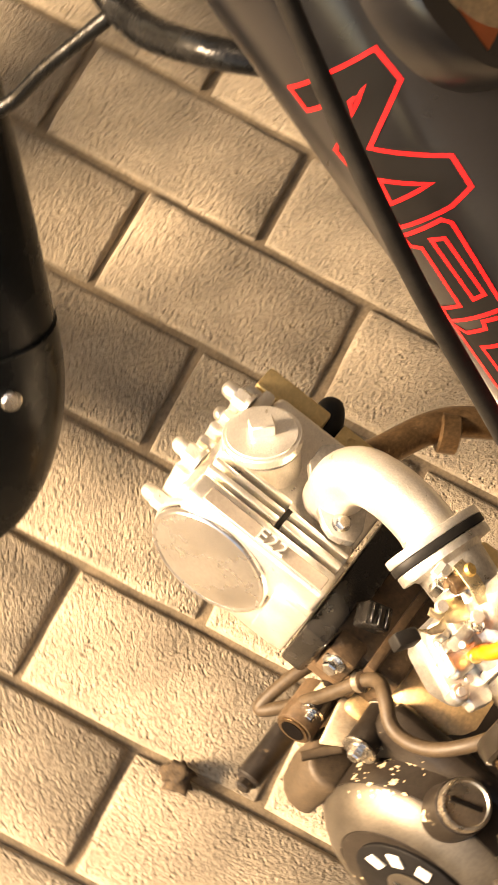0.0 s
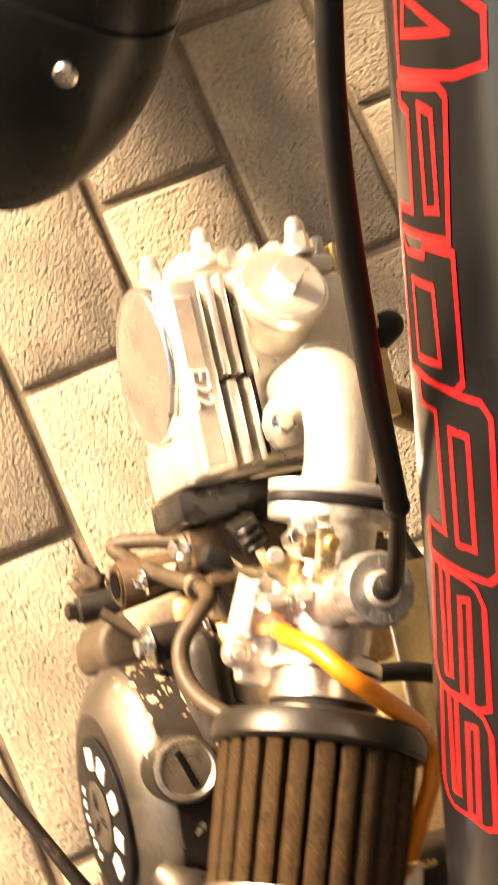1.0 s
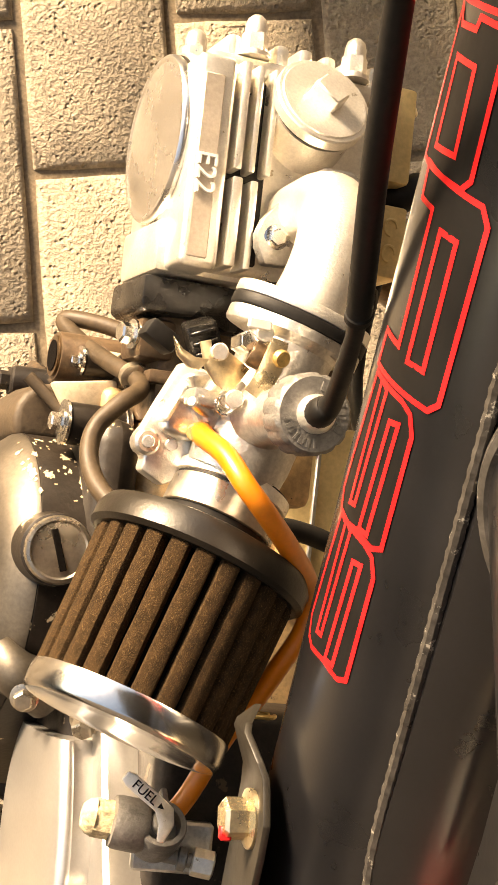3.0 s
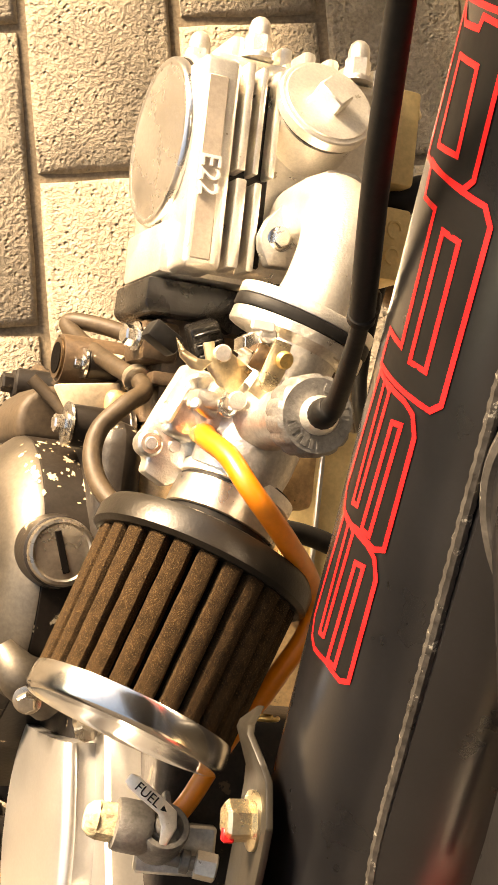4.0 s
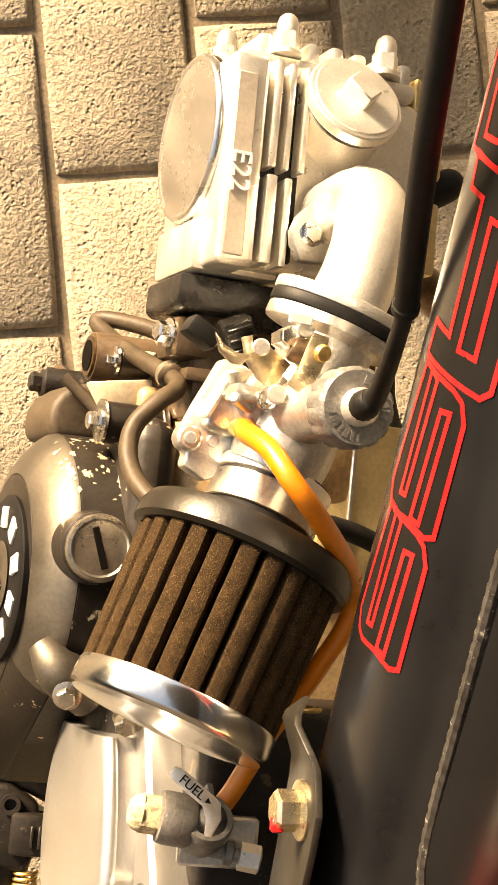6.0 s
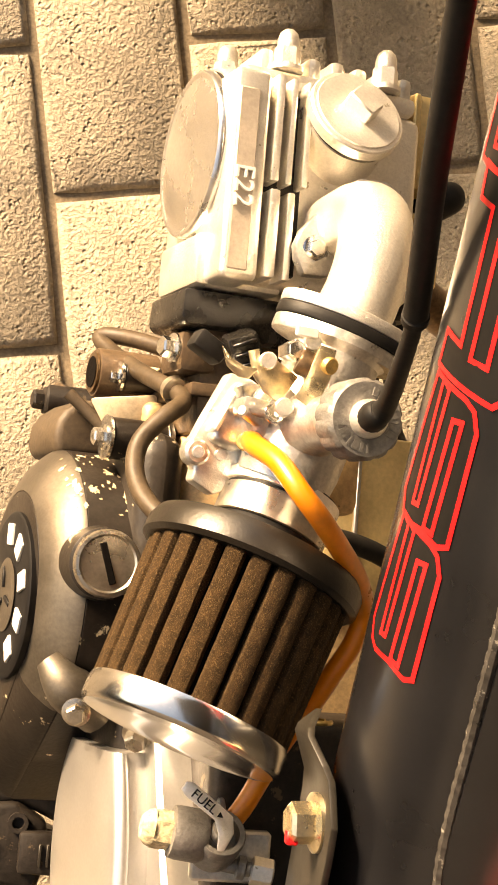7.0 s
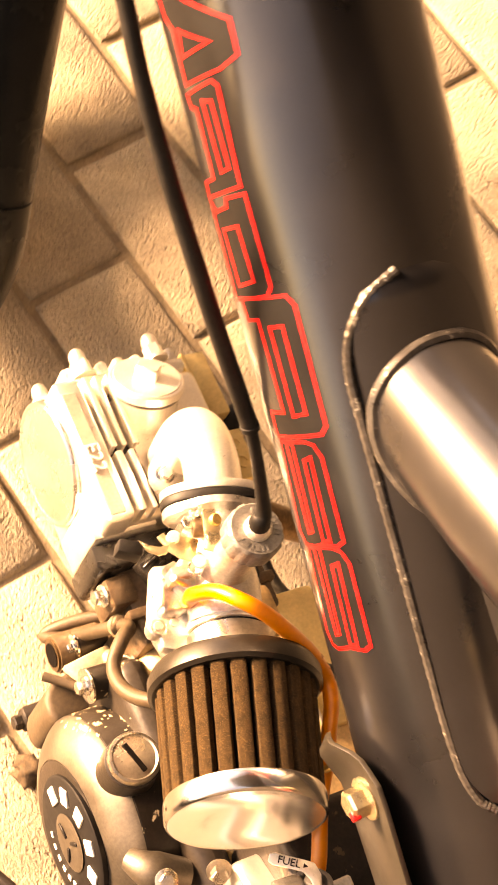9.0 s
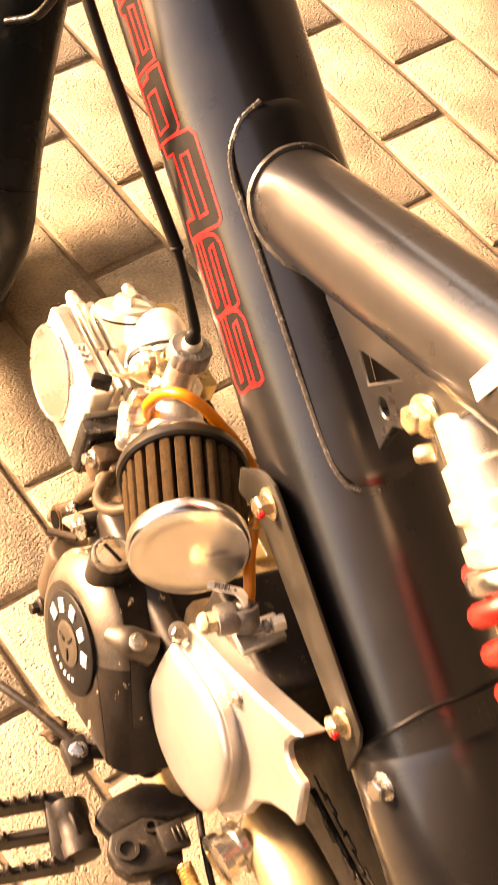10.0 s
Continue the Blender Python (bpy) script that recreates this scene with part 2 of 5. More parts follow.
def slab(outline, thick, m, bevel=0.0015, holes=(), segs=2):
    """A plate with the outline (x, y) and optional holes, thickness along z, set by the matrix m."""
    bm = bmesh.new()
    edges = []
    for loop in (outline, *holes):
        vs = [bm.verts.new((x, y, 0)) for x, y in loop]
        edges += [bm.edges.new((vs[i], vs[(i + 1) % len(vs)])) for i in range(len(vs))]
    if holes:
        bmesh.ops.triangle_fill(bm, edges=edges, use_beauty=True)
    else:
        bm.faces.new(list(bm.verts))
    got = bmesh.ops.extrude_face_region(bm, geom=list(bm.faces))
    for v in got["geom"]:
        if isinstance(v, bmesh.types.BMVert):
            v.co.z += thick
    bmesh.ops.recalc_face_normals(bm, faces=bm.faces)
    if bevel:
        rim = [e for e in bm.edges if len(e.link_faces) == 2 and e.calc_face_angle() > 0.6]
        bmesh.ops.bevel(bm, geom=rim, offset=bevel, segments=segs, affect="EDGES", profile=0.5)
    bm.transform(m)
    return bm


def side_matrix(x, lean=True):
    """For a slab whose outline is (y, z) in a plane of equal x; its thickness grows to the motorcycle's left."""
    m = Matrix(((0, 0, -1, x), (1, 0, 0, 0), (0, 1, 0, 0), (0, 0, 0, 1)))
    return LEAN @ m if lean else m


def hex_bolt(parent, at, way, size, m, name="bolt", washer=1.0, label=""):
    """A hexagon head with a domed top, its flange lying at the point and its head along the way."""
    at, way = Vector(at), Vector(way).normalized()
    bm = bmesh.new()
    if washer:
        lathe([(size * 0.3, 0), (size * 0.82, 0), (size * 0.82, size * 0.14), (size * 0.62, size * 0.22), (0, size * 0.22)], at, at + way, 24, bm)
    lathe([(size * 0.58, size * 0.12), (size * 0.58, size * 0.75), (size * 0.48, size * 0.86), (0, size * 0.88)], at, at + way, 6, bm)
    return part(name, bm, m, parent, label)


def screw(parent, at, way, r, m, name="screw"):
    """A round head with a slot cut across it."""
    at, way = Vector(at), Vector(way).normalized()
    bm = lathe([(r, 0), (r, r * 0.45), (r * 0.85, r * 0.65), (0, r * 0.65)], at, at + way, 20)
    ob = part(name, bm, m, parent)
    return ob


def letters(body, size, thick, m):
    """A bmesh of raised writing in the built-in font, laid by the matrix m."""
    c = bpy.data.curves.new("writing", "FONT")
    c.body, c.size, c.extrude, c.align_x, c.align_y = body, size, thick, "CENTER", "CENTER"
    ob = new("writing", c)
    bpy.context.view_layer.update()
    me = bpy.data.meshes.new_from_object(ob.evaluated_get(bpy.context.evaluated_depsgraph_get()))
    bpy.data.objects.remove(ob)
    bpy.data.curves.remove(c)
    bm = bmesh.new()
    bm.from_mesh(me)
    bpy.data.meshes.remove(me)
    bm.transform(m)
    return bm


# ---- unseen plain walls and roof, added to block sky light and darken reflections ----


def light_blockers():
    plaster = mat("dark plaster", (0.022, 0.018, 0.015), 0.9, 0, 0.15, 3, 0.3, 120)
    for name, lo, hi in (("wall_east", (1.3, -1.4, -0.02), (1.5, 2.2, 3.0)), ("wall_south", (-5.0, -1.6, -0.02), (1.5, -1.4, 3.0)), ("wall_west", (-2.0, -1.4, -0.02), (-1.8, 1.3, 0.70)), ("ceiling", (-0.45, -1.4, 2.8), (1.3, 1.6, 2.95))):
        ob = new(name, mesh_from(name, block(lo, hi, None, 0.004, 1), plaster))
        tagged(ob, "plain dark plaster " + ("roof, unseen, added to block sky light" if name == "ceiling" else "wall, unseen, added to block light and darken reflections"), "ceiling" if name == "ceiling" else "wall", kind="structure")


light_blockers()

# ---- the motorcycle ----
bike = tagged(new("motorcycle"), "black small motorcycle with a bare silver engine, standing on paving", "motorcycle")
bike.matrix_world = BIKE

# main frame tube: axis, radius and the two ways across it
AX = Vector((0.0427, -0.15, 0.6177))
AD = Vector((0.020, 1, 0.638)).normalized()
AR = 0.0487
A2 = Vector((0, -AD.z, AD.y)).normalized()
A1 = A2.cross(AD).normalized()


def on_tube(s, phi, out=0.0):
    """A point s metres up the tube at phi degrees from its left side towards its top, out metres above the skin."""
    a = radians(phi)
    return AX + AD * s + (A1 * math.cos(a) + A2 * math.sin(a)) * (AR + out)


def main_frame():
    foot, head = AX + AD * -0.30, AX + AD * 0.42
    tube = part("main_tube", lathe([(AR, 0), (AR, 0.30), (AR, 0.45), (AR, 0.72)], foot, head, 96), PAINT, bike, "satin black painted thick frame tube")
    low = AX + AD * -0.40
    part("pivot_housing", lathe([(0.046, 0), (0.0505, 0.01), (0.0505, 0.094), (0.0488, 0.1005), (0.03, 0.1005)], low, foot, 72), PAINT, bike, "black painted frame end with the swingarm pivot")
    # saddle plate let into the tube under the seat tube
    bm = bmesh.new()
    rows = []
    for i in range(41):
        s = 0.051 - 0.212 * i / 40
        end = min(0.051 - s, s + 0.161)
        inset = 0 if end > 0.03 else (1 - math.sqrt(max(0, 1 - (1 - end / 0.03) ** 2)))
        lo = 55.5 + 26 * inset
        rows.append([bm.verts.new(on_tube(s, lo + (124.5 - lo - 26 * inset) * j / 20, 0.0022 if 0 < j < 20 and 0 < i < 40 else -0.0005)) for j in range(21)])
    for a, b in zip(rows, rows[1:]):
        for j in range(20):
            bm.faces.new((a[j], a[j + 1], b[j + 1], b[j]))
    part("saddle_plate", bm, PAINT, tube)
    # weld bead round the saddle plate
    edge = [(0.0505, 84), (0.0435, 69), (0.031, 58), (0.017, 54)] + [(0.0 - 0.02 * k, 54.2 + 0.5 * k) for k in range(7)] + [(-0.141, 59.0), (-0.154, 63.5), (-0.1600, 70)]
    bead = curve_points([on_tube(s, p, 0.0008) for s, p in edge], 14)
    bm = bmesh.new()
    sweep(bead, [0.0019 + 0.00018 * math.sin(i * 1.9) for i in range(len(bead))], 8, 1, bm, smooth=False)
    part("weld", bm, WELD, tube, "rippled weld bead under black paint")
    # seam of the pivot housing
    part("weld", sweep([on_tube(-0.300 + 0.022 * min(1, (p + 20) / 90), p, 0.0004) for p in range(-20, 200, 12)], 0.0013, 6, 4), INK, tube)
    # filler recess near the top of the tube
    c, n = on_tube(0.200, 98, -0.012), (A1 * math.cos(radians(98)) + A2 * math.sin(radians(98)))
    part("filler_ring", lathe([(0.038, 0), (0.0475, 0), (0.0475, 0.015), (0.045, 0.019), (0.041, 0.019), (0.039, 0.015)], c, c + n, 48), PAINT, tube, "raised black ring of the filler opening")
    part("filler_cap", lathe([(0.036, 0.004), (0.036, 0.013), (0.03, 0.016), (0, 0.016)], c, c + n, 40), TAN, tube)
    part("sticker", slab([(-0.016, -0.01), (0.016, -0.012), (0.018, 0.010), (-0.012, 0.014)], 0.001, Matrix.Translation(c + n * 0.0165 + AD * -0.012 + A1 * 0.016) @ n.to_track_quat("Z", "Y").to_matrix().to_4x4(), 0), ORANGE, tube, "orange sticker")
    return tube


def ribbon(loop, width, out, closed=True):
    """A flat band along points (s, phi) on the tube."""
    k = radians(1) * AR
    flat = [Vector((s, p * k)) for s, p in loop]
    pts = []
    for i, a in enumerate(flat):
        if i == len(flat) - 1 and not closed:
            pts.append(a)
            break
        b = flat[(i + 1) % len(flat)]
        n = max(1, int((b - a).length / 0.004))
        pts += [a.lerp(b, j / n) for j in range(n)]
    bm = bmesh.new()
    sides = []
    m = len(pts)
    for i, p in enumerate(pts):
        a = pts[(i - 1) % m] if closed or i else p
        b = pts[(i + 1) % m] if closed or i < m - 1 else p
        d1, d2 = (p - a), (b - p)
        d1 = d1.normalized() if d1.length else d2.normalized()
        d2 = d2.normalized() if d2.length else d1
        n1, n2 = Vector((-d1.y, d1.x)), Vector((-d2.y, d2.x))
        n = n1 + n2
        n = n.normalized() if n.length > 0.2 else n1
        q = width / 2 / max(0.45, n.dot(n1))
        sides.append([bm.verts.new(on_tube((p + n * e).x, (p + n * e).y / k, out)) for e in (q, -q)])
    for i in range(m if closed else m - 1):
        a, b = sides[i], sides[(i + 1) % m]
        bm.faces.new((a[0], a[1], b[1], b[0]))
    return bm


def field(loop, out):
    """A filled shape on the tube with the outline (s, phi)."""
    bm = bmesh.new()
    vs = [bm.verts.new((a, p, 0)) for a, p in loop]
    edges = [bm.edges.new((vs[i], vs[(i + 1) % len(vs)])) for i in range(len(vs))]
    bmesh.ops.triangle_fill(bm, edges=edges, use_beauty=True)
    for p in range(-8, 48, 4):
        bmesh.ops.bisect_plane(bm, geom=bm.verts[:] + bm.edges[:] + bm.faces[:], plane_co=(0, p, 0), plane_no=(0, 1, 0))
    for v in bm.verts:
        v.co = on_tube(v.co.x, v.co.y, out)
    return bm


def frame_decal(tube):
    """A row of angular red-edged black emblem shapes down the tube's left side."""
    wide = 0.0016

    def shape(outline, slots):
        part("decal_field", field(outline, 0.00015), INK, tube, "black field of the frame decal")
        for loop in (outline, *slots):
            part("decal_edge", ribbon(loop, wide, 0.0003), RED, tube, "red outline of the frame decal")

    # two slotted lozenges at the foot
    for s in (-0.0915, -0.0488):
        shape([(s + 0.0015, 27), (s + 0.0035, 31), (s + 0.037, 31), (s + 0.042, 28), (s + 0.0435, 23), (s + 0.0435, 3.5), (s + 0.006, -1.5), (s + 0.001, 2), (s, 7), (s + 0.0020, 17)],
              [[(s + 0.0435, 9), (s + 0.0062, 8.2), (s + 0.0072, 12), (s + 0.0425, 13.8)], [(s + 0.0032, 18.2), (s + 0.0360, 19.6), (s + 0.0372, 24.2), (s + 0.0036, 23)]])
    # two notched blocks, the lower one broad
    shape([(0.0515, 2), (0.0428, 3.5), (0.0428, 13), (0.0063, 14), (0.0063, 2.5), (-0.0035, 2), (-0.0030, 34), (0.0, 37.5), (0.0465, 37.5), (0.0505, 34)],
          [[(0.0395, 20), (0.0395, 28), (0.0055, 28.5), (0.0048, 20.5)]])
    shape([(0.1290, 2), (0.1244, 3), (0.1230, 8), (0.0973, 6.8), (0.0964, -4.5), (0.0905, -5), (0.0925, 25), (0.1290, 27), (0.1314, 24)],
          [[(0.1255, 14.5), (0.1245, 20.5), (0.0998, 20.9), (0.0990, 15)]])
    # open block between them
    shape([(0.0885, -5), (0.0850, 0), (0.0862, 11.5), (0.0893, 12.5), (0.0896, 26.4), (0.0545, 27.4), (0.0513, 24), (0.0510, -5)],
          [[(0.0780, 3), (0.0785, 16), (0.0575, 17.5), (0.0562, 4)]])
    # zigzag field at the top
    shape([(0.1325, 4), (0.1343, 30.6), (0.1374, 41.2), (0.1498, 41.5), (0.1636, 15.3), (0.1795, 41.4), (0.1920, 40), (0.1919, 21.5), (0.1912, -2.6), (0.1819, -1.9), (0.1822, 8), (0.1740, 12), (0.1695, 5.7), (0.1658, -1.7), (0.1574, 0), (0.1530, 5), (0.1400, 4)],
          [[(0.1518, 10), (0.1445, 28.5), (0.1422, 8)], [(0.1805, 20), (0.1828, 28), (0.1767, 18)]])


frame_tube = main_frame()
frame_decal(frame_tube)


def seat_tube():
    a, b = Vector((0.045, -0.135, 0.631)), Vector((0.045, -0.70, 0.876))
    tube = part("seat_tube", lathe([(0.0284, 0), (0.0284, 0.3), (0.0284, 0.61)], a, b, 64), PAINT, bike, "black painted seat tube with a bright sheen")
    d = (b - a).normalized()
    up = Vector((0, 0.4, 0.917))
    ring = []
    for i in range(33):
        t = 2 * math.pi * i / 32
        q = Vector((math.cos(t), 0, 0)) + up * math.sin(t)
        at = a + q * 0.0285
        # slide along the seat tube until the main tube's skin is met
        for _ in range(400):
            w = at - AX
            if (w - AD * w.dot(AD)).length > AR + 0.0015:
                break
            at = at + d * 0.0006
        ring.append(at)
    part("weld", sweep(ring, 0.0026, 8, 4), WELD, tube, "painted weld bead round the joint")
    # gusset below it, with a cut-out and a hole
    hole = [(-0.3064 + 0.0052 * math.cos(t * math.pi / 6), 0.6349 + 0.0052 * math.sin(t * math.pi / 6)) for t in range(12)]
    bm = slab([(-0.225, 0.668), (-0.2395, 0.645), (-0.270, 0.630), (-0.3106, 0.604), (-0.317, 0.632), (-0.338, 0.652), (-0.362, 0.690), (-0.372, 0.724), (-0.285, 0.688)], 0.005, side_matrix(0.034, False), 0.0008,
              [[(-0.2771, 0.6463), (-0.2896, 0.6341), (-0.3142, 0.6656)], hole], 1)
    g = part("gusset_plate", bm, PAINT, tube, "drilled black gusset plate")
    hex_bolt(bike, (0.027, -0.3415, 0.6720), (-1, -0.1, 0.2), 0.0125, GOLD, "shock_bolt", 1.3, "yellow zinc shock mounting bolt")
    return tube


seat = seat_tube()
part("sticker", slab([(-0.006, -0.009), (0.004, -0.010), (0.007, 0.006), (-0.003, 0.010)], 0.0006, Matrix.Translation((0.0184, -0.3838, 0.7510)) @ Vector((-0.9, 0.17, 0.40)).to_track_quat("Z", "Y").to_matrix().to_4x4(), 0), WHITE, seat, "small white sticker")


def shock():
    a, b = Vector((0.040, -0.359, 0.680)), Vector((0.043, -0.549, 0.562))
    body = part("shock_absorber", lathe([(0.012, -0.008), (0.0165, -0.006), (0.0165, 0.014), (0.0205, 0.016), (0.0205, 0.030), (0.0225, 0.032), (0.0225, 0.040), (0.0195, 0.043), (0.0195, 0.05), (0.0235, 0.052), (0.0235, 0.060), (0.0165, 0.064), (0.0165, 0.19)], a, b, 32), CAST, bike, "silver shock absorber body")
    d = (b - a).normalized()
    part("collar", lathe([(0.015, 0.064), (0.0265, 0.064), (0.0275, 0.066), (0.0275, 0.071), (0.0265, 0.073), (0.015, 0.073)], a, b, 24), STEEL, body)
    part("adjuster_screw", lathe([(0.004, 0), (0.0045, 0.001), (0.0045, 0.008), (0.003, 0.01), (0, 0.01)], a + Vector((-0.012, 0.016, -0.016)) + d * 0.012, a + Vector((-0.04, 0.03, -0.03)) + d * 0.012, 12), GOLD, body)
    u = d.orthogonal().normalized()
    v = d.cross(u)
    coil = [a + d * (0.066 + 0.0185 * t / (2 * math.pi)) + (u * math.cos(t) + v * math.sin(t)) * 0.0255 for t in [2 * math.pi * i / 18 for i in range(int(18 * 5.2))]]
    part("coil_spring", sweep(coil, 0.0062, 10, 1, None, False), SPRING, body, "glossy red coil spring")


shock()


def cylinder_head():
    """Head of the forward-lying cylinder: cam cover on its left, tappet cap on top, fins and cap nuts at its front."""
    h = part("cylinder_head", block((-0.050, -0.098, -0.050), (0.034, -0.020, 0.016), LEAN, 0.005, 3), CAST, bike, "silver cast cylinder head")
    pad = block((-0.0530, -0.0998, -0.005), (-0.0375, -0.018, 0.0275), LEAN, 0.0028, 3)
    part("side_pad", pad, CAST, h, "smooth silver flank of the head")
    part("plate", block((-0.0508, -0.0965, 0.0268), (-0.0425, -0.026, 0.0281), LEAN, 0.0005, 1), FLAT, h, "flat cast strip with raised characters")
    t = Matrix(((0, 1, 0, -0.047), (-1, 0, 0, -0.0645), (0, 0, 1, 0.0287), (0, 0, 0, 1)))
    part("mark", letters("E22", 0.0110, 0.0008, LEAN @ t), WHITE, h, "raised cast characters E22")
    for x0, x1, y0, y1, z in ((-0.0352, -0.0318, -0.060, -0.018, 0.0270), (-0.0285, -0.0258, -0.060, -0.018, 0.0255), (-0.0352, -0.0308, -0.0975, -0.063, 0.0275), (-0.0272, -0.0240, -0.0975, -0.063, 0.0262), (-0.0215, -0.0190, -0.060, -0.018, 0.0250)):
        part("fin", block((x0, y0, -0.01), (x1, y1, z), LEAN, 0.0009, 2), CAST, h)
    # black base, its colour stands for the shade in the fin gaps
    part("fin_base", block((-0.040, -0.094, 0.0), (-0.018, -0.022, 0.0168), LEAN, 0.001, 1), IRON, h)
    # cam cover
    a, b = E(-0.0475, -0.0452, -0.0100), E(-0.09, -0.0452, -0.0100)
    part("cover_ring", lathe([(0.030, -0.006), (0.0345, -0.004), (0.0354, 0.0), (0.0352, 0.0030), (0.0346, 0.0038), (0.030, 0.0038)], a, b, 64), CAST, h)
    part("gasket", lathe([(0.0325, 0.0036), (0.0338, 0.0038), (0.0338, 0.0050), (0.0325, 0.0052)], a, b, 64), IRON, h)
    part("cam_cover", lathe([(0.0320, 0.0050), (0.0334, 0.0052), (0.0337, 0.0060), (0.0334, 0.0080), (0.0326, 0.0089), (0.0314, 0.0090), (0.0305, 0.0085), (0.0295, 0.0087), (0.022, 0.0102), (0.012, 0.0111), (0, 0.0114)], a, b, 64), SMOOTH, h, "brushed round silver cam cover")
    part("flange", block((-0.0565, -0.1004, -0.034), (-0.02, -0.080, 0.010), LEAN, 0.0022, 2), CAST, h)
    # tappet tower and cap
    a, b = E(-0.0030, -0.0445, -0.007), E(-0.0015, -0.0230, 0.038)
    part("tappet_tower", lathe([(0.022, 0), (0.0196, 0.010), (0.0186, 0.016), (0.0184, 0.0318), (0.0186, 0.0322)], a, b, 48), CAST, h)
    # black ring drawn for the shaded seam under the cap
    part("seal", lathe([(0.0172, 0.0315), (0.0176, 0.0320), (0.0176, 0.0345), (0.0172, 0.0350)], a, b, 48), IRON, h)
    cap = part("tappet_cap", lathe([(0.0170, 0.0344), (0.0196, 0.0346), (0.0200, 0.0350), (0.0200, 0.0392), (0.0194, 0.0399), (0.0180, 0.0401), (0.0177, 0.0407), (0.0090, 0.0411), (0, 0.0412)], a, b, 56), CAST, h, "round silver tappet cap")
    n = (b - a).normalized()
    stand = Matrix.Translation(a) @ n.to_track_quat("Z", "Y").to_matrix().to_4x4()
    part("cap_square", block((-0.0062, -0.0042, 0.0405), (0.0062, 0.0042, 0.0478), stand @ Matrix.Rotation(radians(-12), 4, "Z"), 0.0007, 1), CAST, h)
    # valve cover at the front with its fins and cap nuts
    part("valve_cover", block((-0.046, -0.0205, -0.048), (0.030, -0.0125, 0.0175), LEAN, 0.003, 2), CAST, h)
    for i in range(7):
        x = -0.038 + 0.0102 * i
        part("fin", block((x, -0.014, -0.03), (x + 0.0062, -0.0035 + 0.0006 * (i % 2), 0.0135), LEAN, 0.0025, 2), CAST, h)
    for x, z in ((-0.0275, 0.0150), (0.0150, 0.0165), (-0.0410, -0.0160), (0.0270, -0.024)):
        a, b = E(x, -0.0125, z), E(x, 0.02, z)
        bm = lathe([(0.0066, 0), (0.0066, 0.0016), (0.0050, 0.0018), (0.0050, 0.0026)], a, b, 24)
        lathe([(0.0053, 0.0022), (0.0053, 0.0085), (0.0047, 0.0095)], a, b, 6, bm)
        lathe([(0.0044, 0.0088), (0.0044, 0.0125), (0.0036, 0.0153), (0.002, 0.0168), (0, 0.0172)], a, b, 20, bm)
        part("cap_nut", bm, CAST, h, "bright steel cap nut")
    # right flank: two yellowed cast pieces with the plug between them
    part("flank", block((0.028, -0.096, -0.046), (0.040, -0.018, -0.004), LEAN, 0.002, 1), TAN, h)
    up_piece = part("side_casting", block((0.0350, -0.0465, -0.040), (0.0505, -0.0060, 0.0060), LEAN, 0.002, 2), GOLDCAST, h, "yellowed cast side piece of the head")
    part("rim", block((0.0335, -0.0470, -0.040), (0.0370, -0.0065, 0.0085), LEAN, 0.001, 1), GOLDCAST, up_piece)
    hex_bolt(h, E(0.0490, -0.0125, -0.006), LEAN.to_3x3() @ Vector((0.7, 0.3, 0.6)), 0.0075, GOLD, "bolt", 1.0)
    low_piece = part("side_casting", block((0.0375, -0.0850, -0.040), (0.0535, -0.0545, 0.0010), LEAN, 0.0015, 2), GOLDCAST, h)
    for k, y in enumerate((-0.064, -0.075)):
        ring = [E(0.0460 + 0.0030 * math.cos(t), y + 0.0034 * math.sin(t), 0.0015) for t in [2 * math.pi * q / 12 for q in range(10)]]
        part("raised_bar", sweep(ring, 0.0007, 6, 3), GOLDCAST, low_piece)
    part("raised_bar", block((0.0405, -0.0605, 0.0), (0.0420, -0.0565, 0.0022), LEAN, 0.0004, 1), GOLDCAST, low_piece)
    part("lower_piece", block((0.034, -0.098, -0.045), (0.050, -0.0865, -0.010), LEAN, 0.002, 1), IRON, h)
    # spark plug cap
    part("plug_cap", sweep([E(0.046, -0.0505, -0.012), E(0.053, -0.0480, -0.008), E(0.0605, -0.0435, -0.006), E(0.0640, -0.0400, -0.018)], [0.0060, 0.0075, 0.0070, 0.0050], 16, 6), RUBBER, h, "black rubber spark plug cap")
    part("plug_lead", sweep([E(0.063, -0.041, -0.018), E(0.070, -0.060, -0.05), E(0.068, -0.13, -0.06), E(0.06, -0.19, 0.02)], 0.0035, 10, 6), RUBBER, bike)
    return h


cylinder_head()


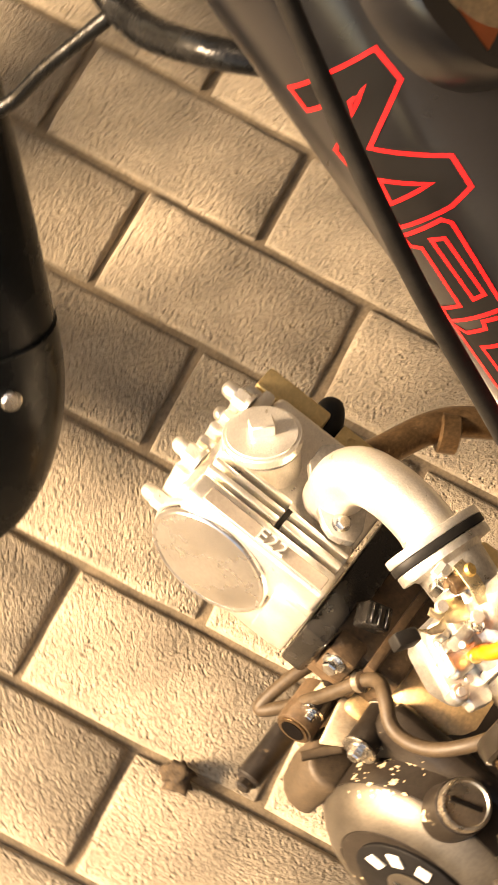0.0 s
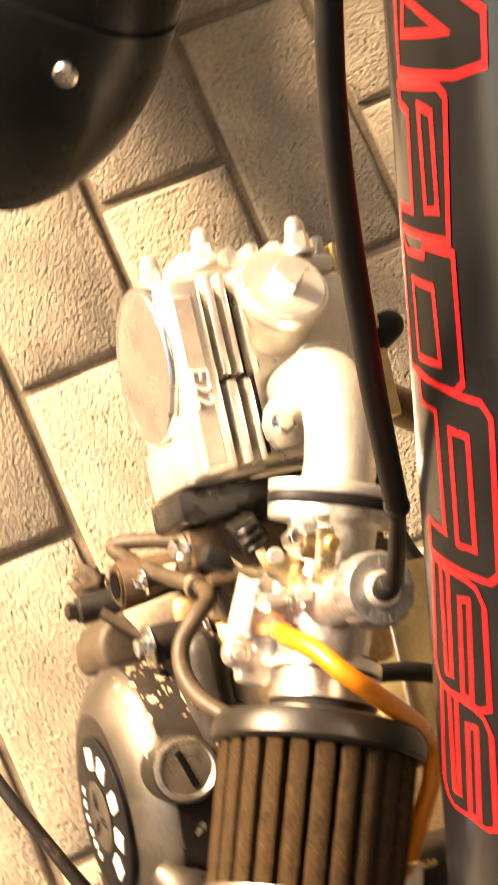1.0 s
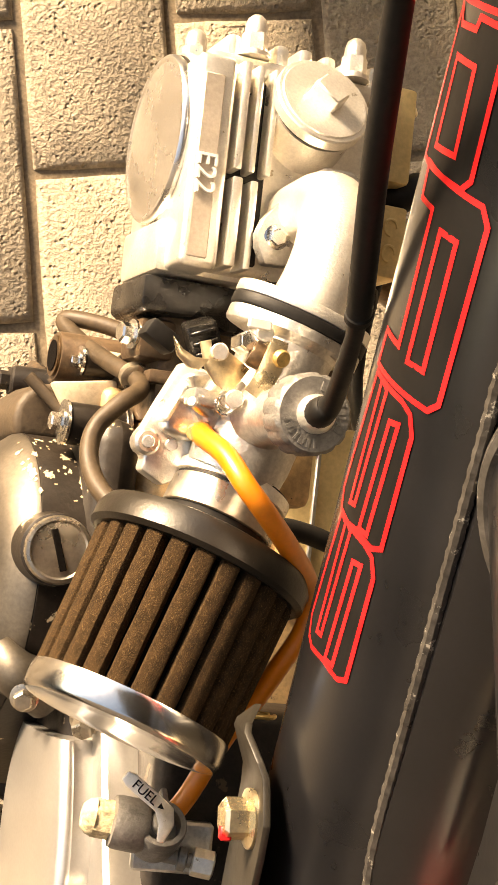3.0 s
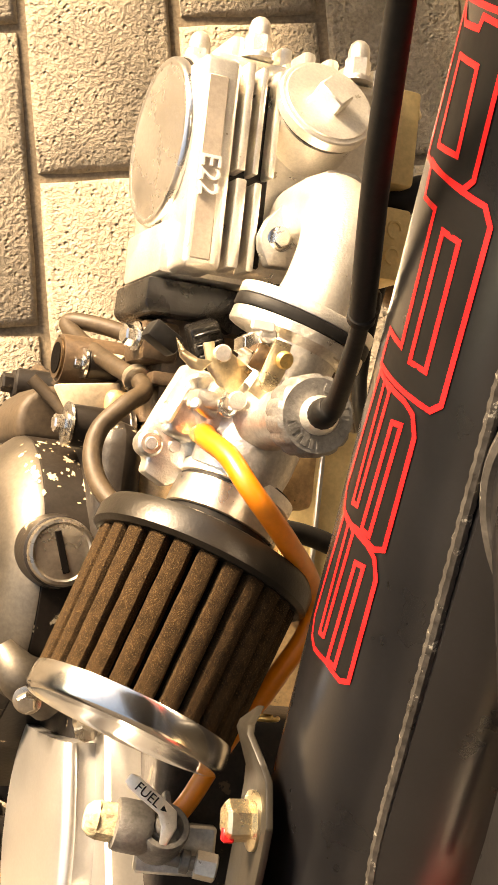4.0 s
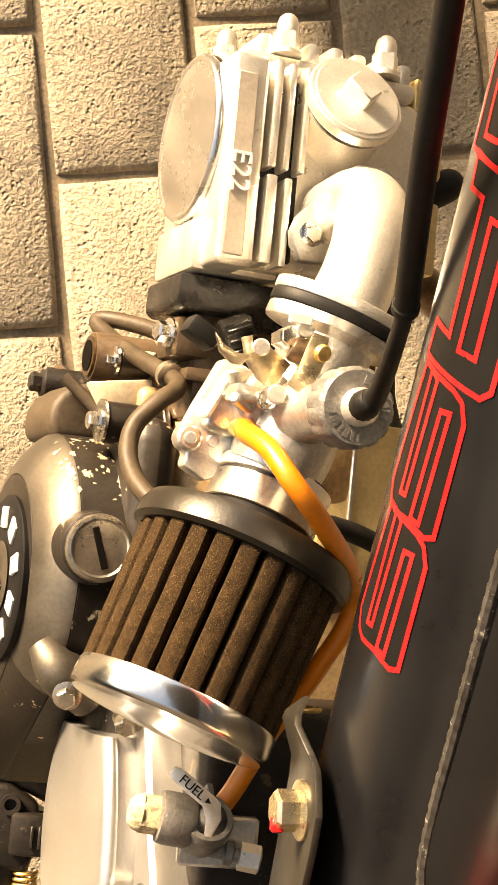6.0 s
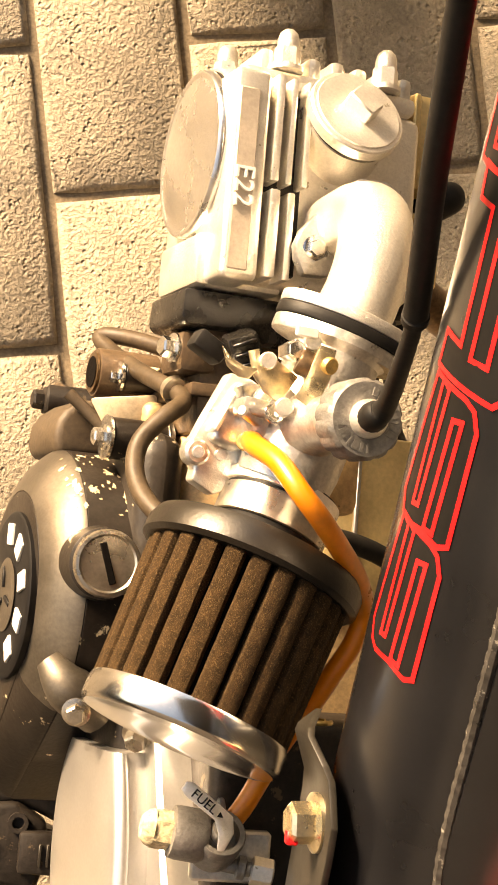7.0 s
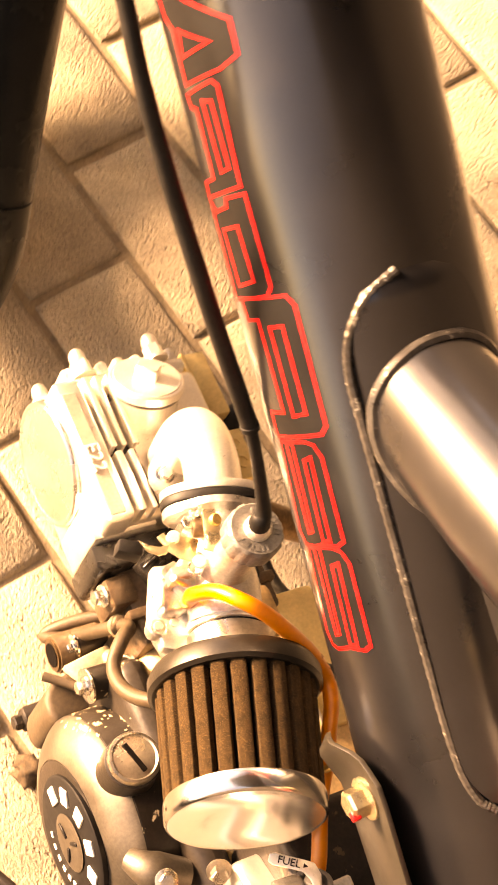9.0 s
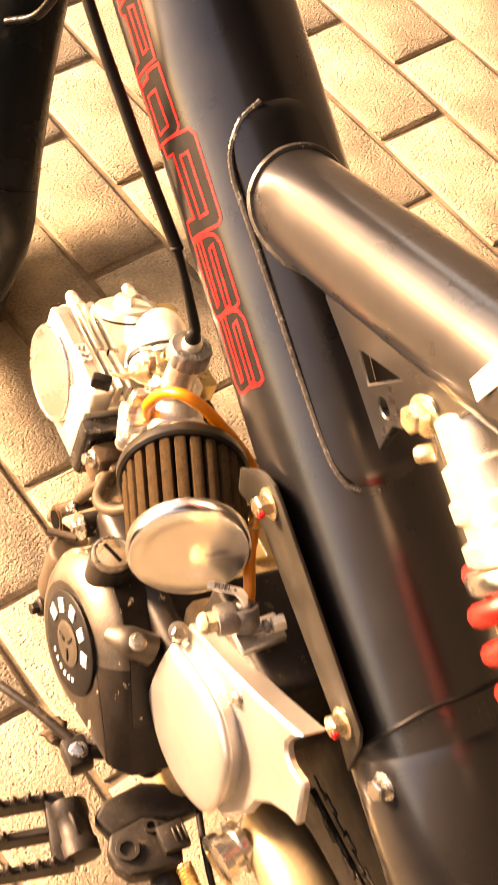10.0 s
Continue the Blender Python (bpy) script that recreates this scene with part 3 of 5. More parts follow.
def cylinder():
    c = part("cylinder", block((-0.0465, -0.156, -0.050), (0.034, -0.113, -0.004), LEAN, 0.003, 2), BROWNED, bike, "browned black cylinder")
    part("head_flange", slab([(-0.0585, -0.1015), (-0.0590, -0.1130), (-0.0560, -0.1155), (-0.030, -0.1150), (-0.024, -0.1190), (0.028, -0.1190), (0.034, -0.1160), (0.034, -0.1012)], 0.040, LEAN @ Matrix.Translation((0, 0, -0.034)), 0.0016), GLOSSY, c, "glossy black flange under the head")
    part("fin", block((-0.0500, -0.1420, -0.050), (0.036, -0.1365, -0.0015), LEAN, 0.0012, 2), BROWNED, c)
    part("stud_boss", block((-0.0555, -0.1330, -0.026), (-0.040, -0.1165, -0.0015), LEAN, 0.003, 2), BROWNED, c)
    hex_bolt(c, E(-0.0558, -0.1235, -0.0085), LEAN.to_3x3() @ Vector((-1, 0, 0.15)), 0.0072, STEEL, "bolt", 1.1)
    clip = part("connector", block((-0.0062, -0.0072, 0), (0.0062, 0.0072, 0.012), LEAN @ pose(-0.0350, -0.1225, 0.008, 14, -12, 24), 0.0016, 2), GLOSSY, c, "black plastic wiring connector")
    for k in (-1, 0, 1):
        part("rib", block((-0.0050, -0.0008, 0.011), (0.0050, 0.0008, 0.0135), LEAN @ pose(-0.0350, -0.1225, 0.008, 14, -12, 24) @ Matrix.Translation((0, 0.0042 * k, 0)), 0.0004, 1), GLOSSY, clip)

cylinder()


def intake():
    """Curved pipe from the top of the head back to the carburettor."""
    pts = [E(-0.003, -0.074, 0.022), E(-0.0030, -0.073, 0.042), E(-0.0055, -0.079, 0.0585), E(-0.0115, -0.094, 0.0715), E(-0.0190, -0.111, 0.0790), E(-0.0245, -0.122, 0.0808)]
    p = part("intake_pipe", sweep(pts, [0.0150, 0.0146, 0.0140, 0.0137, 0.0137, 0.0140], 28, 8), CAST, bike, "curved cast silver intake pipe")
    ear = [(-0.0285, -0.0900), (-0.0250, -0.0965), (-0.0160, -0.0960), (0.0100, -0.0850), (0.0165, -0.0700), (0.0150, -0.0600), (0.0080, -0.0545), (-0.0040, -0.0550), (-0.0150, -0.0640), (-0.0270, -0.0790), (-0.0292, -0.0850)]
    part("flange", slab(ear, 0.0060, LEAN @ Matrix.Translation((0.004, 0.001, 0.0270)), 0.0012), GREY, p)
    hex_bolt(p, E(-0.0175, -0.0845, 0.033), LEAN.to_3x3() @ Vector((-0.15, -0.2, 1)), 0.0060, STEEL, "bolt", 1.0)
    hex_bolt(p, E(-0.0235, -0.109, 0.0735), LEAN.to_3x3() @ Vector((-0.3, 0.9, 0.5)), 0.0085, CAST, "bolt", 0)
    d = (E(-0.0455, -0.19, 0.0755) - E(-0.0245, -0.122, 0.0815)).normalized()
    a = E(-0.0225, -0.1145, 0.0815)
    side = d.cross(Vector((0, 0, 1))).normalized()
    up = side.cross(d)
    turn = Matrix((side, up, d)).transposed().to_4x4()
    oval = [(0.0250 * math.cos(t) * (1.0 if abs(math.cos(t)) > 0.5 else 0.92), 0.017 * math.sin(t)) for t in [2 * math.pi * i / 28 for i in range(28)]]
    part("spacer", slab(oval, 0.0045, Matrix.Translation(a + d * 0.004) @ turn, 0.0008), CAST, p)
    part("insulator", slab(oval, 0.0042, Matrix.Translation(a + d * 0.0085) @ turn, 0.0006), RUBBER, p, "black insulating block")
    return d, turn, a


CARB_WAY, CARB_TURN, CARB_AT = intake()


def carburettor():
    c = part("carburettor", lathe([(0.016, 0.013), (0.0195, 0.0135), (0.0195, 0.017), (0.0165, 0.020), (0.0155, 0.040), (0.0175, 0.052), (0.0175, 0.060), (0.0165, 0.068)], CARB_AT, CARB_AT + CARB_WAY, 36), GREY, bike, "grey cast carburettor body")
    oval = [(0.0245 * math.cos(t), 0.0165 * math.sin(t)) for t in [2 * math.pi * i / 28 for i in range(28)]]
    part("flange", slab(oval, 0.0055, Matrix.Translation(CARB_AT + CARB_WAY * 0.0128) @ CARB_TURN, 0.001), GREY, c)
    flat = LEAN @ Matrix.Translation((0, 0, 0.0))
    bowl = [(-0.0520, -0.1445), (-0.0620, -0.1640), (-0.0600, -0.1770), (-0.0530, -0.1810), (-0.030, -0.179), (-0.026, -0.150), (-0.040, -0.143)]
    part("float_bowl", slab(bowl, 0.030, flat @ Matrix.Translation((0.001, 0, 0.030)), 0.004, (), 3), GREY, c, "rough grey float bowl")
    top = [(-0.0612, -0.1415), (-0.0694, -0.1579), (-0.0724, -0.1645), (-0.0750, -0.1680), (-0.0750, -0.1720), (-0.0715, -0.1755), (-0.0725, -0.1800), (-0.0640, -0.1845), (-0.0555, -0.1805), (-0.050, -0.175), (-0.040, -0.172), (-0.040, -0.150), (-0.0530, -0.1430)]
    rim = part("bowl_rim", slab(top, 0.0075, flat @ Matrix.Translation((0, 0, 0.0605)), 0.0012, (), 2), CAST, c, "bright cast rim of the float bowl")
    step = [(-0.0600, -0.1450), (-0.0668, -0.1580), (-0.0685, -0.1660), (-0.0600, -0.1690), (-0.046, -0.166), (-0.046, -0.148), (-0.0550, -0.1445)]
    part("body_casting", slab(step, 0.0085, flat @ Matrix.Translation((0, 0, 0.066)), 0.0022, (), 3), GREY, c)
    step = [(-0.0560, -0.1470), (-0.0610, -0.1560), (-0.0560, -0.1660), (-0.038, -0.168), (-0.034, -0.150), (-0.046, -0.1450)]
    part("body_casting", slab(step, 0.013, flat @ Matrix.Translation((0, 0, 0.072)), 0.003, (), 3), GREY, c)
    part("rib", block((-0.0660, -0.1640, 0.066), (-0.0640, -0.1500, 0.0755), LEAN @ Matrix.Translation((-0.065, -0.157, 0)) @ Matrix.Rotation(radians(-26), 4, "Z") @ Matrix.Translation((0.065, 0.157, 0)), 0.0007, 1), CAST, c)
    part("block", block((-0.0535, -0.1620, 0.080), (-0.0440, -0.1560, 0.0905), LEAN @ Matrix.Rotation(radians(-4), 4, "Z"), 0.0012, 2), GREY, c)
    part("block", block((-0.0460, -0.1690, 0.072), (-0.0340, -0.1640, 0.0860), LEAN, 0.0015, 2), GREY, c)
    part("block", block((-0.0500, -0.1800, 0.066), (-0.0440, -0.1680, 0.0745), LEAN @ Matrix.Rotation(radians(4), 4, "Z"), 0.0012, 2), GREY, c)
    part("plate", block((-0.0445, -0.1335, 0.0975), (-0.0365, -0.1300, 0.0995), LEAN @ Matrix.Rotation(radians(-3), 4, "Z"), 0.0004, 1), WHITE, c, "small pale number plate")
    for x, y, z, w in ((-0.0475, -0.1510, 0.086, 0.0030), (-0.0400, -0.1480, 0.088, 0.0036), (-0.0585, -0.1490, 0.078, 0.0030), (-0.0610, -0.1545, 0.077, 0.0026), (-0.0425, -0.1660, 0.084, 0.0028), (-0.0520, -0.1715, 0.070, 0.0032), (-0.0330, -0.1460, 0.088, 0.0040)):
        part("casting_lug", block((x - w, y - w * 0.8, z - 0.006), (x + w, y + w * 0.8, z + 0.003), LEAN @ Matrix.Translation((x, y, 0)) @ Matrix.Rotation(radians(x * 9000 % 60), 4, "Z") @ Matrix.Translation((-x, -y, 0)), 0.0008, 2), GREY, c)
    part("drain_ear", lathe([(0.0030, 0), (0.0046, 0.0005), (0.0046, 0.006), (0.0036, 0.007), (0, 0.007)], E(-0.0715, -0.1705, 0.063), E(-0.0715, -0.1705, 0.08), 18), GREY, c)
    spring_coil = [E(-0.0515 + 0.0032 * math.cos(t) - 0.0009 * t / 6.28, -0.1545 + 0.0032 * math.sin(t) - 0.0007 * t / 6.28, 0.088 + 0.0016 * t / (2 * math.pi)) for t in [2 * math.pi * k / 10 for k in range(45)]]
    part("screw_spring", sweep(spring_coil, 0.0006, 6, 1, None, False), STEEL, c)
    part("clamp_bolt", lathe([(0.0038, 0), (0.0038, 0.008), (0.0030, 0.009), (0, 0.009)], E(-0.0482, -0.1350, 0.085), E(-0.0487, -0.1345, 0.12), 6), STEEL, c)
    a, b = E(-0.0385, -0.1585, 0.070), E(-0.0395, -0.1602, 0.14)
    part("slide_tower", lathe([(0.0118, 0), (0.0118, 0.022), (0.0095, 0.027), (0.0095, 0.052)], a, b, 36), GREY, c)
    bm = bmesh.new()
    n, m = 56, basis(a, b)
    rings = [[bm.verts.new(m @ Vector(((r - (0.0006 if i % 4 == 0 and k in (1, 2) else 0)) * math.cos(2 * math.pi * i / n), (r - (0.0006 if i % 4 == 0 and k in (1, 2) else 0)) * math.sin(2 * math.pi * i / n), h))) for i in range(n)]
             for k, (r, h) in enumerate(((0.0112, 0.050), (0.0131, 0.0505), (0.0131, 0.0600), (0.0118, 0.0615)))]
    for p, q in zip(rings, rings[1:]):
        for i in range(n):
            bm.faces.new((p[i], p[(i + 1) % n], q[(i + 1) % n], q[i]))
    bm.faces.new(rings[-1])
    bm.faces.new(rings[0])
    cap = part("mixing_cap", bm, ZINC, c, "grey knurled screw cap")
    # raised bars of unreadable writing round the cap
    for k, deg in enumerate((112, 126, 133, 149, 163, 178, 192, 250, 262, 276, 288, 300, 340, 352)):
        w = (0.0004, 0.0009, 0.0006)[k % 3]
        part("raised_bar", block((-w, -0.0014, 0), (w, 0.0014, 0.0006), m @ Matrix.Rotation(radians(deg), 4, "Z") @ Matrix.Translation((0.0092, 0, 0.0613)) @ Matrix.Rotation(radians(90), 4, "Z"), 0), ZINC, c)
    part("cable_seat", lathe([(0.0062, 0.061), (0.0062, 0.064), (0.0050, 0.0668), (0.0042, 0.068)], a, b, 24), CAST, c)
    top_c = m @ Vector((0, 0, 0.0635))
    part("boot", sweep([top_c, top_c + Vector((0.0002, 0.0005, 0.007)), top_c + Vector((0.0018, 0.0035, 0.014)), (-0.0068, -0.1435, 0.585), (-0.009, -0.1375, 0.600)], [0.0052, 0.0046, 0.0032, 0.0026, 0.0026], 16, 8), RUBBER, c, "black rubber cable boot")
    # choke linkage between the tower and the flange
    part("choke_plate", slab([(-0.0684, -0.1385), (-0.0644, -0.1372), (-0.0640, -0.1420), (-0.0584, -0.1400), (-0.0498, -0.1450), (-0.0561, -0.1545), (-0.0621, -0.1512), (-0.0660, -0.1465)], 0.0012, LEAN @ Matrix.Translation((0.0030, 0.001, 0.092)), 0.0004), GOLD, c, "plated choke linkage plate")
    part("choke_plate", slab([(-0.0425, -0.1335), (-0.0365, -0.1346), (-0.0380, -0.1446), (-0.0431, -0.1555), (-0.0504, -0.1518), (-0.0463, -0.1446)], 0.0012, LEAN @ Matrix.Translation((-0.001, 0, 0.1005)), 0.0004), GOLD, c)
    part("choke_plate", block((-0.0436, -0.1352, 0.088), (-0.0424, -0.1440, 0.1012), LEAN, 0.0003, 1), GOLD, c)
    part("choke_lever", slab([(-0.0785, -0.1380), (-0.0763, -0.1445), (-0.0720, -0.1478), (-0.0681, -0.1480), (-0.0650, -0.1440), (-0.0700, -0.1440), (-0.0745, -0.1420)], 0.0014, LEAN @ Matrix.Translation((0.0030, 0.001, 0.0935)), 0.0005), GOLD, c, "thin yellow choke lever")
    part("choke_knob", block((-0.0820, -0.1400, 0.078), (-0.0700, -0.1330, 0.0870), LEAN @ Matrix.Translation((-0.076, -0.1365, 0)) @ Matrix.Rotation(radians(-30), 4, "Z") @ Matrix.Translation((0.076, 0.1365, 0)), 0.0015, 2), RUBBER, c, "black choke knob")
    screw(c, E(-0.0400, -0.1400, 0.1015), LEAN.to_3x3() @ Vector((0.2, -0.3, 1)), 0.0030, BRASS, "brass_screw")
    part("barrel", lathe([(0.0040, 0), (0.0046, 0.001), (0.0046, 0.008), (0.0040, 0.009)], E(-0.0480, -0.1385, 0.0945), E(-0.0400, -0.1415, 0.0965), 20), RUST, c, "rusty brown choke shaft roller")
    for x, y, z, r in ((-0.0520, -0.1548, 0.0945, 0.0032), (-0.0715, -0.1705, 0.0700, 0.0022), (-0.0625, -0.1705, 0.0680, 0.0022), (-0.0440, -0.132, 0.0955, 0.0030), (-0.0585, -0.1400, 0.0935, 0.0030)):
        screw(c, E(x, y, z), LEAN.to_3x3() @ Vector((-0.25, -0.1, 1)), r, CAST)
    part("vent_spigot", rod(E(-0.0555, -0.1595, 0.083), E(-0.0650, -0.1570, 0.090), 0.0021, 12), GREY, c)
    part("hose_spigot", rod(E(-0.052, -0.165, 0.072), E(-0.0595, -0.1665, 0.0805), 0.0030, 14), BRASS, c)
    part("idle_screw", lathe([(0.0045, 0), (0.0048, 0.001), (0.0048, 0.007), (0.004, 0.008), (0, 0.008)], E(-0.022, -0.158, 0.070), E(-0.008, -0.160, 0.068), 14), RUBBER, c)
    part("lower_casting", block((-0.034, -0.186, 0.030), (-0.002, -0.160, 0.056), LEAN, 0.004, 2), TAN, c)
    return cap


carburettor()


def air_filter():
    a, b = Vector((-0.0305, -0.2075, 0.483)), Vector((-0.0492, -0.2580, 0.4922))
    d = (b - a).normalized()
    n = (b - a).length
    # core coloured near black for the shade between the pleats
    f = part("air_filter", lathe([(0.028, 0.002), (0.0310, 0.004), (0.0310, n - 0.002), (0.028, n)], a, b, 64), RECESS_SHADE, bike, "cone air filter with brown pleated cloth")
    part("base_ring", lathe([(0.016, -0.0075), (0.030, -0.0075), (0.0375, -0.0055), (0.0393, -0.002), (0.0393, 0.0035), (0.0375, 0.005), (0.030, 0.005)], a, b, 72), RING, f, "black rubber end ring")
    part("neck", lathe([(0.0185, -0.0300), (0.0196, -0.0295), (0.0196, -0.013), (0.0190, -0.012), (0.0188, -0.006)], a, b, 48), RUBBER, f)
    part("hose_clamp", lathe([(0.0198, -0.0230), (0.0203, -0.0226), (0.0203, -0.0128), (0.0198, -0.0124)], a, b, 48), BAND, f, "stained steel clamp band")
    part("clamp_edge", lathe([(0.0196, -0.0290), (0.0206, -0.0286), (0.0206, -0.0244), (0.0196, -0.0240)], a, b, 48), CAST, f, "bright edge of the clamp")
    part("end_cap", lathe([(0.0330, n - 0.001), (0.0350, n - 0.0005), (0.0354, n + 0.0008), (0.0354, n + 0.0072), (0.0348, n + 0.0086), (0.0338, n + 0.0092), (0.0328, n + 0.0087), (0.018, n + 0.0090), (0, n + 0.0092)], a, b, 72), CAP, f, "polished round metal end cap")
    m = basis(a, b)
    shape = bmesh.new()
    k = 24
    prof = [(0.0290, -0.0033), (0.0338, -0.0035), (0.0354, -0.0030), (0.0361, -0.0015), (0.0361, 0.0015), (0.0354, 0.0030), (0.0338, 0.0035), (0.0290, 0.0033)]
    cuts = 10
    rows = []
    for j in range(cuts + 1):
        z = 0.003 + (n - 0.002) * j / cuts
        rows.append([shape.verts.new((r * (1 - 0.040 * j / cuts), w + 0.00008 * math.sin(j * 2.1 + r * 900), z)) for r, w in prof])
    for p, q in zip(rows, rows[1:]):
        for i in range(len(prof) - 1):
            shape.faces.new((p[i], p[i + 1], q[i + 1], q[i]))
    me = mesh_from("pleat", shape, FOAM)
    for i in range(k):
        ob = new("pleat", me)
        ob.parent = f
        ob.matrix_local = m @ Matrix.Rotation(2 * math.pi * (i + 0.3) / k, 4, "Z")


air_filter()


def hoses():
    cable = [(-0.009, -0.1375, 0.600), (-0.0205, -0.1008, 0.6582), (-0.029, -0.0525, 0.7208), (-0.027, 0.0013, 0.7807), (-0.023, 0.05, 0.84), (-0.01, 0.10, 0.90)]
    part("throttle_cable", sweep(cable, [0.0037, 0.0036, 0.0033, 0.0031, 0.0030, 0.0030], 16, 12), RUBBER, bike, "black sheathed throttle cable")
    part("cable_collar", lathe([(0.0026, 0), (0.0040, 0.0006), (0.0040, 0.003), (0.0034, 0.0036)], (-0.0085, -0.1390, 0.597), (-0.0095, -0.1362, 0.603), 20), RUBBER, bike)
    fuel = [E(-0.0560, -0.1655, 0.0765), E(-0.0580, -0.1665, 0.0850), (-0.0365, -0.1685, 0.506), (-0.0306, -0.1744, 0.520), (-0.0240, -0.1841, 0.528), (-0.0156, -0.1927, 0.525), (-0.0065, -0.2006, 0.513), (0.0038, -0.2099, 0.496), (0.0090, -0.2192, 0.484), (0.0075, -0.2300, 0.480), (0.0015, -0.2420, 0.477), (-0.005, -0.254, 0.474), (-0.014, -0.268, 0.472), (-0.024, -0.290, 0.466), (-0.030, -0.299, 0.463)]
    part("fuel_hose", sweep(fuel, 0.0036, 18, 8), AMBER, bike, "translucent orange fuel hose")
    part("hose_clip", sweep([(-0.006 + 0.006 * math.cos(t), -0.258, 0.487 + 0.006 * math.sin(t)) for t in [k * 0.7 for k in range(9)]], 0.0009, 8, 4), BRASS, bike)
    breather = [(-0.040, -0.122, 0.356), (-0.060, -0.114, 0.347), (-0.077, -0.1105, 0.338), (-0.0820, -0.112, 0.335), (-0.075, -0.121, 0.350), (-0.064, -0.132, 0.380), (-0.053, -0.1405, 0.402), (-0.052, -0.146, 0.412), (-0.0585, -0.152, 0.420), (-0.067, -0.162, 0.420), (-0.069, -0.173, 0.424), (-0.0655, -0.184, 0.432), (-0.057, -0.1935, 0.443), (-0.045, -0.202, 0.452)]
    part("breather_hose", sweep(breather, 0.0037, 16, 8), HOSE, bike, "dusty black breather hose")
    part("hose_clip", lathe([(0.0046, 0), (0.0058, 0.0005), (0.0058, 0.004), (0.0046, 0.0045)], (-0.0545, -0.1385, 0.3985), (-0.048, -0.150, 0.420), 20), BAND, bike)
    part("overflow_hose", sweep([E(-0.020, -0.188, 0.03), E(0.000, -0.1915, 0.008), E(0.018, -0.1925, 0.002), E(0.036, -0.1965, -0.001), E(0.060, -0.205, -0.010)], 0.0042, 12, 6), RUBBER, bike)


hoses()


def crankcase():
    c = part("crankcase", block((-0.046, -0.315, -0.150), (0.062, -0.150, -0.012), LEAN, 0.012, 3), TAN, bike, "dusty aluminium crankcase")
    part("case_seam", block((-0.006, -0.317, -0.152), (-0.002, -0.148, -0.0105), LEAN, 0.001, 1), GREY, c)
    part("left_case", block((-0.0660, -0.300, -0.130), (-0.046, -0.1565, -0.006), LEAN, 0.010, 3), BLACKENG, c, "chipped black engine case")
    # bosses and bolts along the front of the left side
    for x, y, z, n, r in ((-0.0730, -0.1595, -0.030, 0.026, 0.0085), (-0.0635, -0.132, -0.050, 0.020, 0.0060)):
        a, b = E(x, y, z), E(x + n, y, z)
        part("boss", rod(a, b, r, 24, 0.001), BLACKENG, c)
        part("washer", lathe([(r * 0.5, 0), (r * 1.08, 0.0), (r * 1.08, 0.0012), (r * 0.5, 0.0012)], E(x - 0.0012, y, z), b, 24), STEEL, c)
        hex_bolt(c, E(x - 0.001, y, z), LEAN.to_3x3() @ Vector((-1, 0, 0)), r * 0.74, STEEL, "bolt", 1.0)
    a = E(-0.0720, -0.1300, -0.060)
    part("boss", lathe([(0.0045, 0.002), (0.0045, 0), (0.0100, 0.0), (0.0104, 0.0012), (0.0104, 0.026), (0.009, 0.027)], a, E(-0.04, -0.1300, -0.060), 28), BROWNED, c)
    part("boss_ring", lathe([(0.0068, 0), (0.0086, 0), (0.0086, 0.0010), (0.0068, 0.0010)], E(-0.0732, -0.1300, -0.060), E(-0.04, -0.1300, -0.060), 28), RUST, c)
    # flat near-black disc, the hole's shade put into its colour
    part("boss_hole", lathe([(0.0066, -0.0004), (0.0066, 0.001)], E(-0.0732, -0.1300, -0.060), E(-0.04, -0.1300, -0.060), 24), RECESS_SHADE, c)
    a, b = E(-0.0650, -0.1325, -0.1600), E(-0.03, -0.133, -0.152)
    part("boss", rod(a, b, 0.0078, 20, 0.001), IRON, c)
    hex_bolt(c, a, LEAN.to_3x3() @ Vector((-1, 0, 0)), 0.0080, IRON, "bolt", 1.1)
    part("front_casing", block((-0.060, -0.156, -0.085), (-0.010, -0.140, -0.036), LEAN, 0.004, 3, None, (0.004, 0.002)), TAN, c, "dusty cast lug at the front of the case")
    web = [(-0.0860, -0.1520), (-0.0830, -0.1470), (-0.0770, -0.1425), (-0.0600, -0.1400), (-0.0480, -0.1640), (-0.0700, -0.1660), (-0.0850, -0.1660), (-0.0868, -0.1590)]
    part("front_web", slab(web, 0.045, LEAN @ Matrix.Translation((0, 0, -0.104)), 0.0035, (), 3), BROWNCAST, c, "dusty brown cast shoulder of the case")
    part("strap", sweep([E(-0.0835, -0.1405, -0.0560), E(-0.0765, -0.1465, -0.0540), E(-0.0685, -0.1540, -0.0510)], 0.0026, 10, 4), BROWNCAST, c)
    part("gusset", slab([(-0.0775, -0.1430), (-0.0500, -0.1385), (-0.0480, -0.1540), (-0.0690, -0.1560)], 0.006, LEAN @ pose(0, 0, -0.0460), 0.0015), DUST, c, "dusty flat cast gusset")
    part("clip_band", lathe([(0.0088, 0), (0.0094, 0.0004), (0.0094, 0.0024), (0.0088, 0.0028)], E(-0.0500, -0.1595, -0.030), E(-0.03, -0.1595, -0.030), 24), STEEL, c)
    part("rear_case", block((-0.044, -0.345, -0.045), (0.040, -0.262, 0.040), LEAN, 0.006, 3), IRON, c, "oily black rear of the engine case")
    # brighter casting colour here stands for light bounced onto the panel
    part("case_panel", block((0.015, -0.225, -0.050), (0.058, -0.148, -0.0085), LEAN, 0.003, 2), GOLDCAST, c, "tan case panel, coloured brighter for bounced light")
    part("panel_edge", block((0.0275, -0.224, -0.02), (0.0295, -0.150, -0.0070), LEAN, 0.0005, 1), GREY, c)
